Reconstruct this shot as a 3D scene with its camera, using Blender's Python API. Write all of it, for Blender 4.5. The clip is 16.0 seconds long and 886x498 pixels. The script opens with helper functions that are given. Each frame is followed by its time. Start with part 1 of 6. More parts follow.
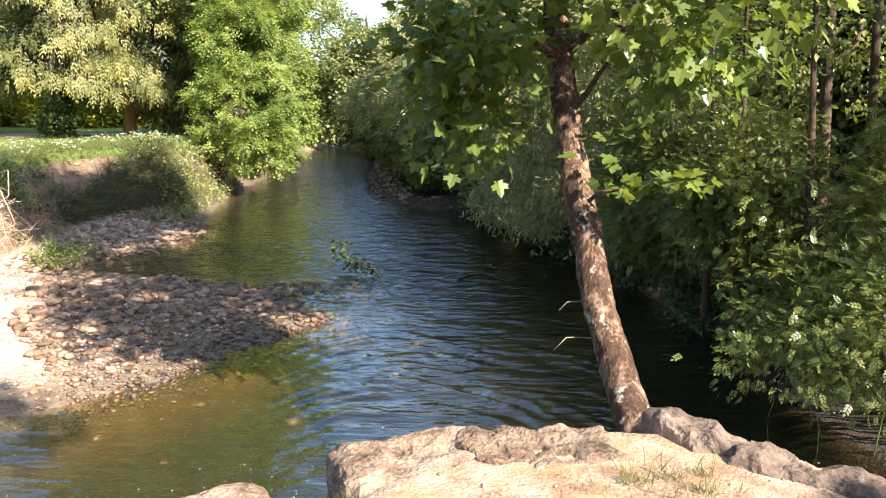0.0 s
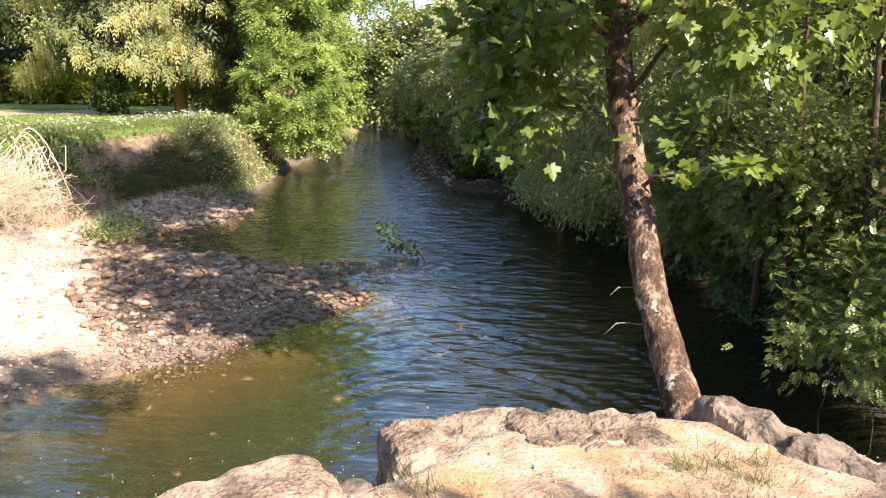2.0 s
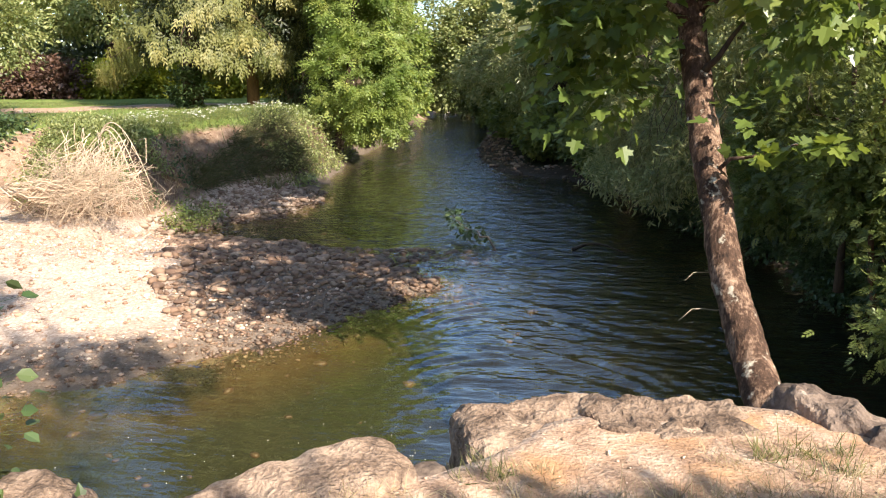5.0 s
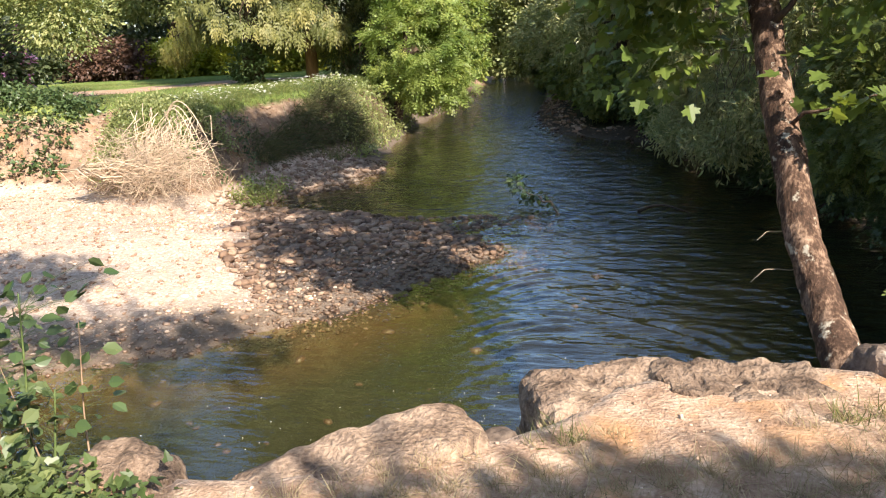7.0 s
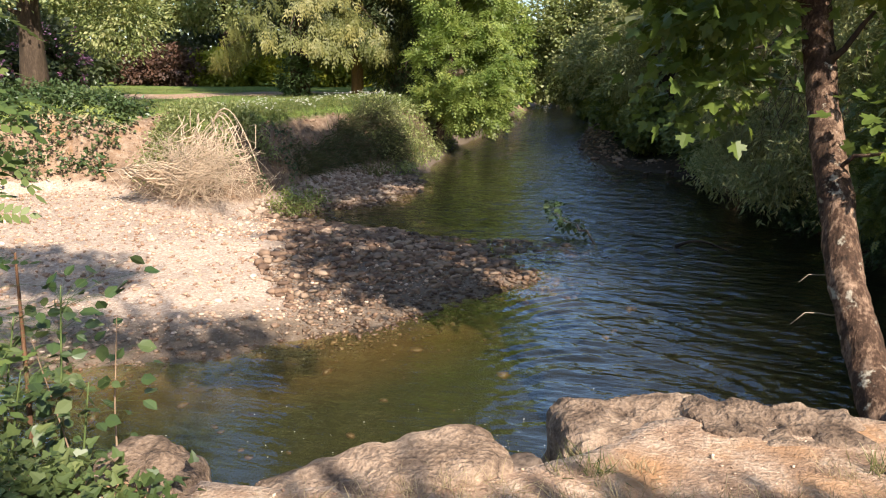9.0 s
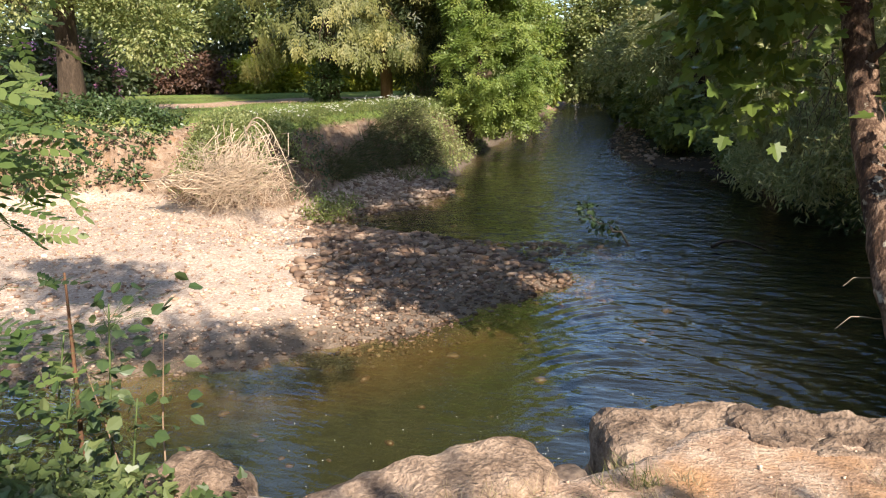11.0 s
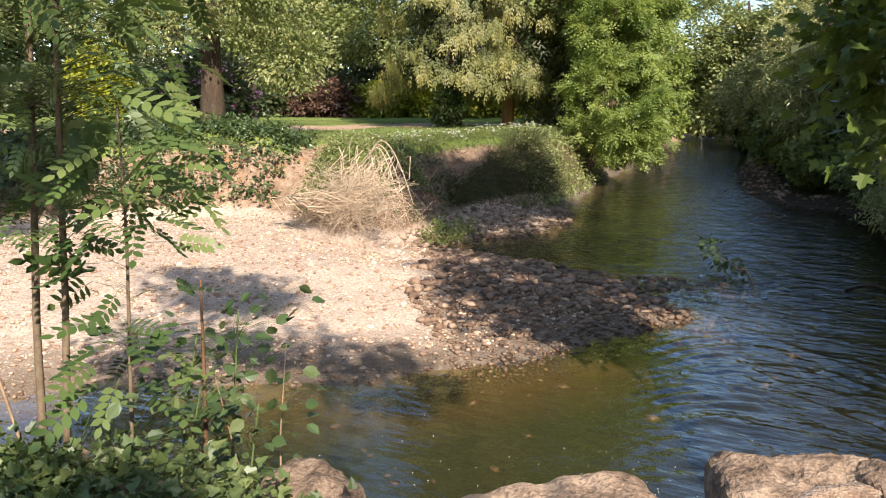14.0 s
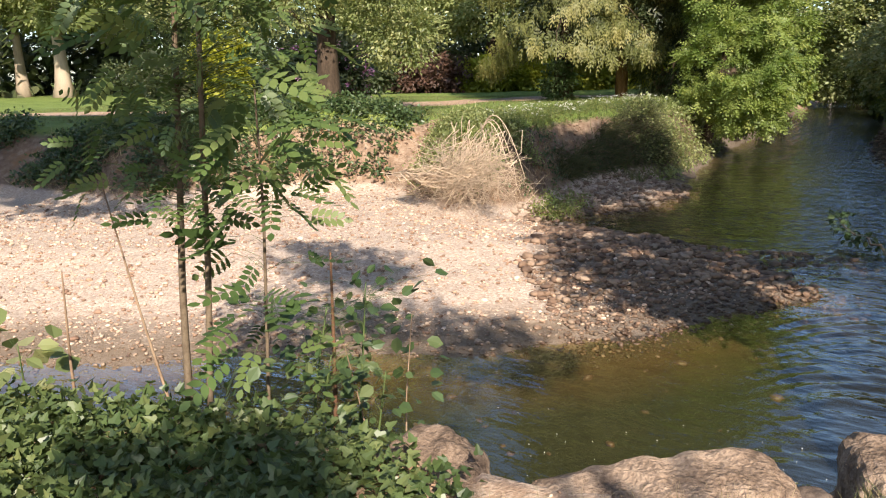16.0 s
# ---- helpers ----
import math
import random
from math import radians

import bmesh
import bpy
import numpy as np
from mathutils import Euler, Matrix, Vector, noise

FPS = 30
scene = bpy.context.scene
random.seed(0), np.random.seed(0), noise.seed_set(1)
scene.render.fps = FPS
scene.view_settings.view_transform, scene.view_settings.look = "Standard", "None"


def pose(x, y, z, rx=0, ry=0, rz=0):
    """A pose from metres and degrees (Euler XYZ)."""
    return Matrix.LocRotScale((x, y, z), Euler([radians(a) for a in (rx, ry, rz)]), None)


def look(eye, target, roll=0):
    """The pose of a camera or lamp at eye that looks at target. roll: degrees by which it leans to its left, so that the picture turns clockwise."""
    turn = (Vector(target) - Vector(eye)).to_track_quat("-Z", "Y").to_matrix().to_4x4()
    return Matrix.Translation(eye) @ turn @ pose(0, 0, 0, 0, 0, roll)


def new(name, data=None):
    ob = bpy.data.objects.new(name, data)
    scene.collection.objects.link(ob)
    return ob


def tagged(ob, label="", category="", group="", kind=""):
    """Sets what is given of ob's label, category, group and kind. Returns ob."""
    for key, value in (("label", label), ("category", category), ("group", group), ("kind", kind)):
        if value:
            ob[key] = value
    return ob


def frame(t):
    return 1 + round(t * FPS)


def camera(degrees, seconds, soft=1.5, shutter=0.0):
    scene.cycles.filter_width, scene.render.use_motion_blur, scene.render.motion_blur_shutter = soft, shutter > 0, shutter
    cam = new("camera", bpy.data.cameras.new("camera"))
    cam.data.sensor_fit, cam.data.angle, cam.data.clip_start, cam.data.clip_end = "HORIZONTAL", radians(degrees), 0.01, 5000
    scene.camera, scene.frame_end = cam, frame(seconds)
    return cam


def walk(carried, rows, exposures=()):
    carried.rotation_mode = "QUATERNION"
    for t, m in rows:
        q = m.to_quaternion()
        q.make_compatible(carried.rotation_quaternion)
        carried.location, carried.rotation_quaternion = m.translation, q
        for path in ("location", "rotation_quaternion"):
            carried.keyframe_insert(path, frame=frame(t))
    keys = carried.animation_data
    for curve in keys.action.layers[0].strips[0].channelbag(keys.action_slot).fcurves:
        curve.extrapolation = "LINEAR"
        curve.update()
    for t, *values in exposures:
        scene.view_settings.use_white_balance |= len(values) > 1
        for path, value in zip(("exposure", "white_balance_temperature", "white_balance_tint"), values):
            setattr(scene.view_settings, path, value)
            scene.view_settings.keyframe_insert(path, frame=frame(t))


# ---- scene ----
cam = camera(59.1, 16.0, soft=1.1)
PATH = [
    (0, (0.009, 0.519, 2.614), (0.007, 2.489, 2.271), 0.6),
    (0.5, (-0.017, 0.508, 2.614), (-0.001, 2.478, 2.27), 1.3),
    (1, (-0.036, 0.511, 2.605), (-0.063, 2.479, 2.249), 1.6),
    (1.5, (-0.044, 0.511, 2.603), (-0.119, 2.475, 2.23), 1.3),
    (2, (-0.054, 0.513, 2.599), (-0.16, 2.472, 2.213), 1.4),
    (2.5, (-0.061, 0.502, 2.594), (-0.263, 2.45, 2.188), 0.3),
    (3, (-0.054, 0.51, 2.592), (-0.287, 2.447, 2.152), -0.7),
    (3.5, (-0.059, 0.509, 2.592), (-0.309, 2.448, 2.171), 0.1),
    (4, (-0.062, 0.507, 2.595), (-0.325, 2.446, 2.179), 0.1),
    (6.3, (-0.073, 0.498, 2.589), (-0.401, 2.414, 2.12), -0.8),
    (6.5, (-0.069, 0.512, 2.59), (-0.434, 2.414, 2.09), -1.9),
    (7, (-0.081, 0.497, 2.597), (-0.513, 2.385, 2.098), -2.7),
    (7.5, (-0.116, 0.47, 2.613), (-0.843, 2.28, 2.169), -4.9),
    (8, (-0.096, 0.458, 2.604), (-0.875, 2.241, 2.14), -3.9),
    (8.5, (-0.096, 0.485, 2.588), (-0.654, 2.356, 2.152), 0.1),
    (8.7, (-0.099, 0.494, 2.585), (-0.616, 2.375, 2.144), 0.6),
    (10.8, (-0.137, 0.49, 2.633), (-0.678, 2.36, 2.177), -0.7),
    (11, (-0.143, 0.487, 2.636), (-0.732, 2.347, 2.195), -1.0),
    (11.5, (-0.133, 0.501, 2.643), (-0.793, 2.348, 2.248), -1.3),
    (12, (-0.124, 0.519, 2.657), (-0.736, 2.396, 2.34), -1.8),
    (12.5, (-0.135, 0.471, 2.656), (-0.762, 2.35, 2.378), -2.0),
    (13, (-0.124, 0.469, 2.655), (-0.876, 2.297, 2.35), -1.0),
    (13.5, (-0.14, 0.47, 2.646), (-0.935, 2.272, 2.294), -0.5),
    (14, (-0.149, 0.455, 2.634), (-1.012, 2.221, 2.261), 0.2),
    (14.5, (-0.157, 0.446, 2.627), (-1.08, 2.176, 2.233), -0.2),
    (15, (-0.157, 0.437, 2.625), (-1.116, 2.143, 2.217), -0.4),
    (15.5, (-0.165, 0.418, 2.626), (-1.161, 2.102, 2.21), -0.7),
    (16, (-0.179, 0.383, 2.637), (-1.275, 1.999, 2.204), -1.4),
]
walk(cam, [(t, look(eye, target, roll)) for t, eye, target, roll in PATH], [(0.0, 1.84), (3.5, 1.62), (4.0, 1.52), (6.5, 1.40), (7.0, 1.36), (7.5, 1.09), (8.0, 1.0), (11.0, 1.06), (12.5, 1.07), (16.0, 0.92)])


# ---- world and sun ----
SUN_AZ = (0.68, -0.73)      # horizontal direction towards the sun
SUN_EL = 36.0
world = bpy.data.worlds.new("world")
scene.world = world
world.use_nodes = True
wn = world.node_tree.nodes
sky = wn.new("ShaderNodeTexSky")
sky.sky_type = "NISHITA"
sky.sun_disc = False
sky.sun_elevation = radians(SUN_EL)
sky.sun_rotation = math.atan2(SUN_AZ[0], SUN_AZ[1])
sky.air_density, sky.dust_density, sky.ozone_density = 1.0, 0.8, 2.5
wn["Background"].inputs["Strength"].default_value = 0.118
world.node_tree.links.new(sky.outputs[0], wn["Background"].inputs["Color"])
sun_data = bpy.data.lights.new("sun", "SUN")
sun_data.energy, sun_data.angle, sun_data.color = 5.0, radians(0.6), (1.0, 0.90, 0.77)
sun = new("sun", sun_data)
sun.matrix_world = look((SUN_AZ[0] * 60, SUN_AZ[1] * 60, 60 * math.tan(radians(SUN_EL))), (0, 0, 0))


# ---- material helpers ----
def mat_new(name):
    m = bpy.data.materials.new(name)
    m.use_nodes = True
    nt = m.node_tree
    nt.nodes.clear()
    return m, nt, nt.nodes.new("ShaderNodeOutputMaterial")


def node(nt, kind, **sets):
    n = nt.nodes.new(kind)
    for k, v in sets.items():
        n.inputs[k.replace("_", " ")].default_value = v
    return n


def link(nt, a, b):
    nt.links.new(a, b)


def coords(nt, scale=(1, 1, 1)):
    g = nt.nodes.new("ShaderNodeNewGeometry")
    mp = nt.nodes.new("ShaderNodeMapping")
    mp.inputs["Scale"].default_value = scale
    link(nt, g.outputs["Position"], mp.inputs["Vector"])
    return mp.outputs[0]


def noise_tex(nt, vec, scale, detail=4, rough=0.6):
    n = node(nt, "ShaderNodeTexNoise", Scale=scale, Detail=detail, Roughness=rough)
    if vec:
        link(nt, vec, n.inputs["Vector"])
    return n.outputs["Fac"]


def ramp(nt, fac, stops):
    r = nt.nodes.new("ShaderNodeValToRGB")
    el = r.color_ramp.elements
    while len(el) < len(stops):
        el.new(0.5)
    for e, (p, c) in zip(el, stops):
        e.position, e.color = p, (*c, 1)
    link(nt, fac, r.inputs["Fac"])
    return r.outputs["Color"]


def mix(nt, fac, a, b, kind="MIX"):
    m = nt.nodes.new("ShaderNodeMix")
    m.data_type, m.blend_type = "RGBA", kind
    for sock, v in ((m.inputs[0], fac), (m.inputs[6], a), (m.inputs[7], b)):
        if hasattr(v, "is_output"):
            link(nt, v, sock)
        elif isinstance(v, (int, float)):
            sock.default_value = v
        else:
            sock.default_value = (*v, 1)
    return m.outputs[2]


def calc(nt, op, a, b=0.0, clamp=False):
    m = nt.nodes.new("ShaderNodeMath")
    m.operation, m.use_clamp = op, clamp
    for sock, v in zip(m.inputs, (a, b)):
        if hasattr(v, "is_output"):
            link(nt, v, sock)
        else:
            sock.default_value = v
    return m.outputs[0]


def bump(nt, height, strength=0.5, dist=0.02):
    b = node(nt, "ShaderNodeBump", Strength=strength, Distance=dist)
    link(nt, height, b.inputs["Height"])
    return b.outputs[0]


def attr(nt, name, out="Fac"):
    a = nt.nodes.new("ShaderNodeAttribute")
    a.attribute_name = name
    return a.outputs[out]


def leaf_material(name, dark, mid, light, trans=0.4, rough=0.5, scale=0.9):
    """Leaf tissue: colour by the leaf's own tint and by patches of the crown; part of the light goes through."""
    m, nt, out = mat_new(name)
    dark, mid, light = ((1.02 * r, g, b) for r, g, b in (dark, mid, light))
    col = ramp(nt, attr(nt, "tint"), [(0.0, dark), (0.55, mid), (1.0, light)])
    patch = noise_tex(nt, coords(nt), scale, 2)
    col = mix(nt, calc(nt, "MULTIPLY", calc(nt, "SUBTRACT", patch, 0.35), 0.9, True), col, light)
    p = node(nt, "ShaderNodeBsdfPrincipled", Roughness=rough)
    p.inputs["Specular IOR Level"].default_value = 0.5
    link(nt, col, p.inputs["Base Color"])
    tr = nt.nodes.new("ShaderNodeBsdfTranslucent")
    link(nt, mix(nt, 1.0, col, (1.0, 0.97, 0.62), "MULTIPLY"), tr.inputs["Color"])
    mx = nt.nodes.new("ShaderNodeMixShader")
    mx.inputs[0].default_value = trans
    link(nt, p.outputs[0], mx.inputs[1])
    link(nt, tr.outputs[0], mx.inputs[2])
    link(nt, mx.outputs[0], out.inputs[0])
    return m


def rough_material(name, stops, scale=6.0, fine=60.0, bumpy=0.6, dist=0.03, rough=0.9, stretch=(1, 1, 1), spots=None):
    """Bark, soil, stone: two noises give colour and relief; spots = (colour, scale, threshold)."""
    m, nt, out = mat_new(name)
    vec = coords(nt, stretch)
    a, b = noise_tex(nt, vec, scale, 5), noise_tex(nt, vec, fine, 3)
    f = calc(nt, "ADD", calc(nt, "MULTIPLY", a, 0.65), calc(nt, "MULTIPLY", b, 0.35))
    col = ramp(nt, f, stops)
    if spots:
        s = calc(nt, "MULTIPLY", calc(nt, "SUBTRACT", noise_tex(nt, coords(nt), spots[1], 4, 0.65), spots[2]), 14.0, True)
        col = mix(nt, s, col, spots[0])
    info = nt.nodes.new("ShaderNodeObjectInfo")
    col = mix(nt, 1.0, col, ramp(nt, info.outputs["Random"], [(0, (0.8, 0.78, 0.76)), (1, (1.1, 1.08, 1.05))]), "MULTIPLY")
    p = node(nt, "ShaderNodeBsdfPrincipled", Roughness=rough)
    p.inputs["Specular IOR Level"].default_value = 0.3
    link(nt, col, p.inputs["Base Color"])
    link(nt, bump(nt, f, bumpy, dist), p.inputs["Normal"])
    link(nt, p.outputs[0], out.inputs[0])
    return m


LEAF_CONIFER = leaf_material("conifer_leaf", (0.070, 0.094, 0.028), (0.175, 0.190, 0.058), (0.330, 0.300, 0.105), 0.35)
LEAF_BRIGHT = leaf_material("bright_leaf", (0.105, 0.170, 0.042), (0.230, 0.325, 0.085), (0.440, 0.475, 0.140), 0.5, 0.4)
LEAF_PARK = leaf_material("park_leaf", (0.116, 0.160, 0.056), (0.240, 0.292, 0.104), (0.455, 0.450, 0.212), 0.45, 0.38)
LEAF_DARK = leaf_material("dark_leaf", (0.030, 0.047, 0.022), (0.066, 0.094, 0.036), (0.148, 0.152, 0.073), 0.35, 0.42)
LEAF_WILLOW = leaf_material("willow_leaf", (0.160, 0.200, 0.080), (0.315, 0.350, 0.150), (0.590, 0.540, 0.270), 0.42, 0.36)
LEAF_BUSH = leaf_material("bush_leaf", (0.075, 0.118, 0.036), (0.155, 0.205, 0.060), (0.300, 0.315, 0.095), 0.45, 0.36)
LEAF_MAPLE = leaf_material("maple_leaf", (0.078, 0.130, 0.036), (0.150, 0.215, 0.050), (0.270, 0.325, 0.062), 0.5, 0.36)
LEAF_ASH = leaf_material("ash_leaf", (0.055, 0.105, 0.032), (0.115, 0.185, 0.056), (0.215, 0.270, 0.090), 0.45, 0.4)
LEAF_CREEPER = leaf_material("creeper_leaf", (0.036, 0.066, 0.022), (0.088, 0.135, 0.042), (0.225, 0.250, 0.095), 0.3, 0.42)
STICK = rough_material("brown_stick", [(0.3, (0.16, 0.10, 0.065)), (0.7, (0.38, 0.27, 0.18))], 8, 60, 0.3)
LEAF_IVY = leaf_material("ivy_leaf", (0.023, 0.050, 0.016), (0.058, 0.104, 0.035), (0.140, 0.171, 0.070), 0.25, 0.38)
LEAF_YELLOW = leaf_material("yellow_leaf", (0.16, 0.20, 0.02), (0.28, 0.31, 0.03), (0.45, 0.42, 0.05), 0.4)
LEAF_RED = leaf_material("red_leaf", (0.05, 0.03, 0.02), (0.09, 0.05, 0.035), (0.15, 0.08, 0.05), 0.25)
LEAF_PINK = leaf_material("pink_petal", (0.45, 0.16, 0.36), (0.58, 0.25, 0.46), (0.70, 0.38, 0.58), 0.3)
PETAL = leaf_material("white_petal", (0.65, 0.65, 0.58), (0.75, 0.75, 0.68), (0.82, 0.82, 0.76), 0.3)
GRASS = leaf_material("grass_blade", (0.060, 0.090, 0.027), (0.122, 0.153, 0.043), (0.268, 0.243, 0.098), 0.35)
STRAW = leaf_material("dry_grass", (0.20, 0.15, 0.08), (0.34, 0.27, 0.15), (0.50, 0.42, 0.27), 0.3, 0.7)
GRASS_DARK = leaf_material("dark_grass", (0.035, 0.05, 0.018), (0.075, 0.095, 0.032), (0.17, 0.16, 0.075), 0.25, 0.6)
DRYSTICK = rough_material("dry_stick", [(0.3, (0.40, 0.29, 0.20)), (0.7, (0.72, 0.59, 0.45))], 8, 60, 0.3)
BARK = rough_material("bark", [(0.3, (0.028, 0.019, 0.013)), (0.5, (0.075, 0.052, 0.035)), (0.72, (0.16, 0.115, 0.08))], 7, 45, 0.9, 0.04,
                      stretch=(1, 1, 0.35))
BARK_MAPLE = rough_material("maple_bark", [(0.34, (0.022, 0.014, 0.010)), (0.49, (0.085, 0.048, 0.031)), (0.66, (0.40, 0.27, 0.19))], 11, 60, 0.9, 0.03,
                            stretch=(1, 1, 0.5), spots=((0.46, 0.42, 0.34), 9.0, 0.60))
BARK_PALE = rough_material("pale_bark", [(0.3, (0.28, 0.22, 0.16)), (0.7, (0.48, 0.39, 0.29))], 3, 30, 0.5, stretch=(1, 1, 0.3))
BARK_RED = rough_material("red_bark", [(0.3, (0.10, 0.05, 0.03)), (0.7, (0.26, 0.14, 0.08))], 5, 40, 0.7, stretch=(1, 1, 0.3))
TWIG = rough_material("twig", [(0.3, (0.10, 0.07, 0.045)), (0.7, (0.25, 0.19, 0.13))], 20, 90, 0.4, 0.01)
GREENSTEM = rough_material("green_stem", [(0.3, (0.06, 0.10, 0.03)), (0.7, (0.16, 0.20, 0.07))], 20, 90, 0.3, 0.01, 0.6)
ROCK = rough_material("boulder_stone", [(0.34, (0.060, 0.040, 0.028)), (0.45, (0.17, 0.118, 0.085)), (0.56, (0.31, 0.225, 0.165)), (0.70, (0.46, 0.36, 0.27))], 5.5, 55, 1.0, 0.05,
                      spots=((0.50, 0.34, 0.12), 5.0, 0.66))
ROCK_DARK = rough_material("dark_boulder_stone", [(0.30, (0.05, 0.037, 0.03)), (0.48, (0.14, 0.103, 0.082)), (0.68, (0.28, 0.215, 0.17))], 4.2, 45, 1.0, 0.03,
                           spots=((0.40, 0.36, 0.30), 6.0, 0.66))


# ---- mesh helpers ----
def tri_mesh(name, verts, tris, material, smooth=False, tint=None):
    verts, tris = np.asarray(verts, np.float32), np.asarray(tris, np.int32)
    me = bpy.data.meshes.new(name)
    me.vertices.add(len(verts))
    me.vertices.foreach_set("co", verts.ravel())
    me.loops.add(tris.size)
    me.loops.foreach_set("vertex_index", tris.ravel())
    me.polygons.add(len(tris))
    me.polygons.foreach_set("loop_start", np.arange(0, tris.size, 3, dtype=np.int32))
    me.polygons.foreach_set("loop_total", np.full(len(tris), 3, np.int32))
    me.polygons.foreach_set("use_smooth", np.full(len(tris), smooth))
    if tint is not None:
        a = me.attributes.new("tint", "FLOAT", "POINT")
        a.data.foreach_set("value", np.asarray(tint, np.float32))
    me.update()
    me.validate()
    if material:
        me.materials.append(material)
    return me


def part(name, mesh, parent, label=""):
    ob = new(name, mesh)
    ob.parent = parent
    return tagged(ob, label)


def thing(name, place, label, category, group="", kind=""):
    ob = new(name)
    ob.location = place
    return tagged(ob, label, category, group, kind)


def unit(v):
    return v / np.maximum(np.linalg.norm(v, axis=-1, keepdims=True), 1e-9)


def frames_of(tip, up):
    """Turns that lay a template's y along tip and its z near up."""
    y = unit(tip)
    x = unit(np.cross(y, up))
    return np.stack([x, y, np.cross(x, y)], -1)


def strew(template, places, turns, sizes):
    """Copies of a template (verts, tris) at many places: verts, tris and a tint for each copy."""
    tv, tt = template
    n, k = len(places), len(tv)
    sizes = np.asarray(sizes, float)
    local = tv[None] * (sizes[:, None, None] if sizes.ndim == 1 else sizes[:, None, :])
    v = np.einsum("nij,nkj->nki", turns, local) + places[:, None]
    t = (tt[None] + (np.arange(n) * k)[:, None, None]).reshape(-1, 3)
    return v.reshape(-1, 3), t


def lobed(outline, lift=0.0):
    """A lobed leaf from its right-hand outline, mirrored, spread from a point on the midrib and folded along it."""
    right = [(x, y, lift * x) for x, y in outline]
    left = [(-x, y, lift * x) for x, y in outline[1:-1]][::-1]
    rim = right + left
    n = len(rim)
    return np.array([(0, 0.28, 0)] + rim, float), np.array([(0, 1 + i, 1 + (i + 1) % n) for i in range(n)])


SMALL_LEAF = (np.array([(0, 0, 0), (0.3, 0.42, 0.07), (0, 1, -0.05), (-0.3, 0.42, 0.07)], float), np.array([(0, 1, 2), (0, 2, 3)]))
LONG_LEAF = (np.array([(0, 0, 0), (0.1, 0.4, 0.03), (0, 1, -0.12), (-0.1, 0.4, 0.03)], float), np.array([(0, 1, 2), (0, 2, 3)]))
WILLOW_LEAF = (np.array([(0, 0, 0), (0.13, 0.4, 0.03), (0, 1, -0.12), (-0.13, 0.4, 0.03)], float), np.array([(0, 1, 2), (0, 2, 3)]))
OVAL_LEAF = (np.array([(0, 0, 0), (0.29, 0.22, 0.05), (0.34, 0.58, 0.06), (0, 1, -0.06), (-0.34, 0.58, 0.06), (-0.29, 0.22, 0.05)], float), np.array([(0, 1, 2), (0, 2, 3), (0, 3, 4), (0, 4, 5)]))
MAPLE_LEAF = lobed([(0.0, -0.02), (0.30, -0.06), (0.26, 0.12), (0.62, 0.26), (0.50, 0.36), (0.56, 0.52), (0.24, 0.48), (0.22, 0.72), (0.0, 1.0)], 0.15)
IVY_LEAF = lobed([(0.0, 0.0), (0.35, -0.08), (0.48, 0.22), (0.26, 0.38), (0.22, 0.62), (0.0, 1.0)], 0.18)


def spray(count, length, width, droop, spread, oval=False):
    """A compound leaf or frond: leaflets in pairs along a bent rib."""
    v, t = [], []
    for i in range(count):
        f = 0.25 + 0.75 * i / (count - 1)
        rib = np.array((0, f, -droop * f * f))
        for side in ((-1, 1) if i < count - 1 else (0,)):
            ang = side * spread * (1.05 - 0.35 * f)
            d = np.array((math.sin(ang), math.cos(ang), -droop * 0.6 * f))
            w = np.array((math.cos(ang), -math.sin(ang), 0)) * width
            b = len(v)
            s = length * (1.0 - 0.25 * abs(f - 0.55))
            if oval:
                v += [rib, rib + d * s * 0.28 + w * 0.85, rib + d * s * 0.62 + w * 0.9, rib + d * s, rib + d * s * 0.62 - w * 0.9, rib + d * s * 0.28 - w * 0.85]
                t += [(b, b + 1, b + 2), (b, b + 2, b + 3), (b, b + 3, b + 4), (b, b + 4, b + 5)]
                continue
            v += [rib, rib + d * s * 0.45 + w + (0, 0, 0.01), rib + d * s, rib + d * s * 0.45 - w + (0, 0, 0.01)]
            t += [(b, b + 1, b + 2), (b, b + 2, b + 3)]
    b = len(v)
    v += [np.array((-0.006, 0, 0)), np.array((0.006, 0, 0)), np.array((0, 0.95, -droop * 0.9))]
    t.append((b, b + 1, b + 2))
    return np.array(v, float), np.array(t)


ASH_LEAF = spray(6, 0.31, 0.082, 0.4, 1.05, True)
SPRIG = spray(4, 0.52, 0.13, 0.25, 0.95)
DROOP_SPRIG = spray(3, 0.5, 0.12, 0.4, 0.9)
FERN_LEAF = spray(8, 0.26, 0.03, 0.35, 1.2)
FROND = spray(3, 0.55, 0.085, 0.6, 0.6)


def blade_template(bend=0.5, width=0.02):
    v = np.array([(-width, 0, 0), (width, 0, 0), (-width * 0.8, 0.5, bend * 0.12), (width * 0.8, 0.5, bend * 0.12), (0, 1.0, bend * 0.6)], float)
    return v[:, [0, 2, 1]], np.array([(0, 1, 3), (0, 3, 2), (2, 3, 4)])


BLADE = blade_template()


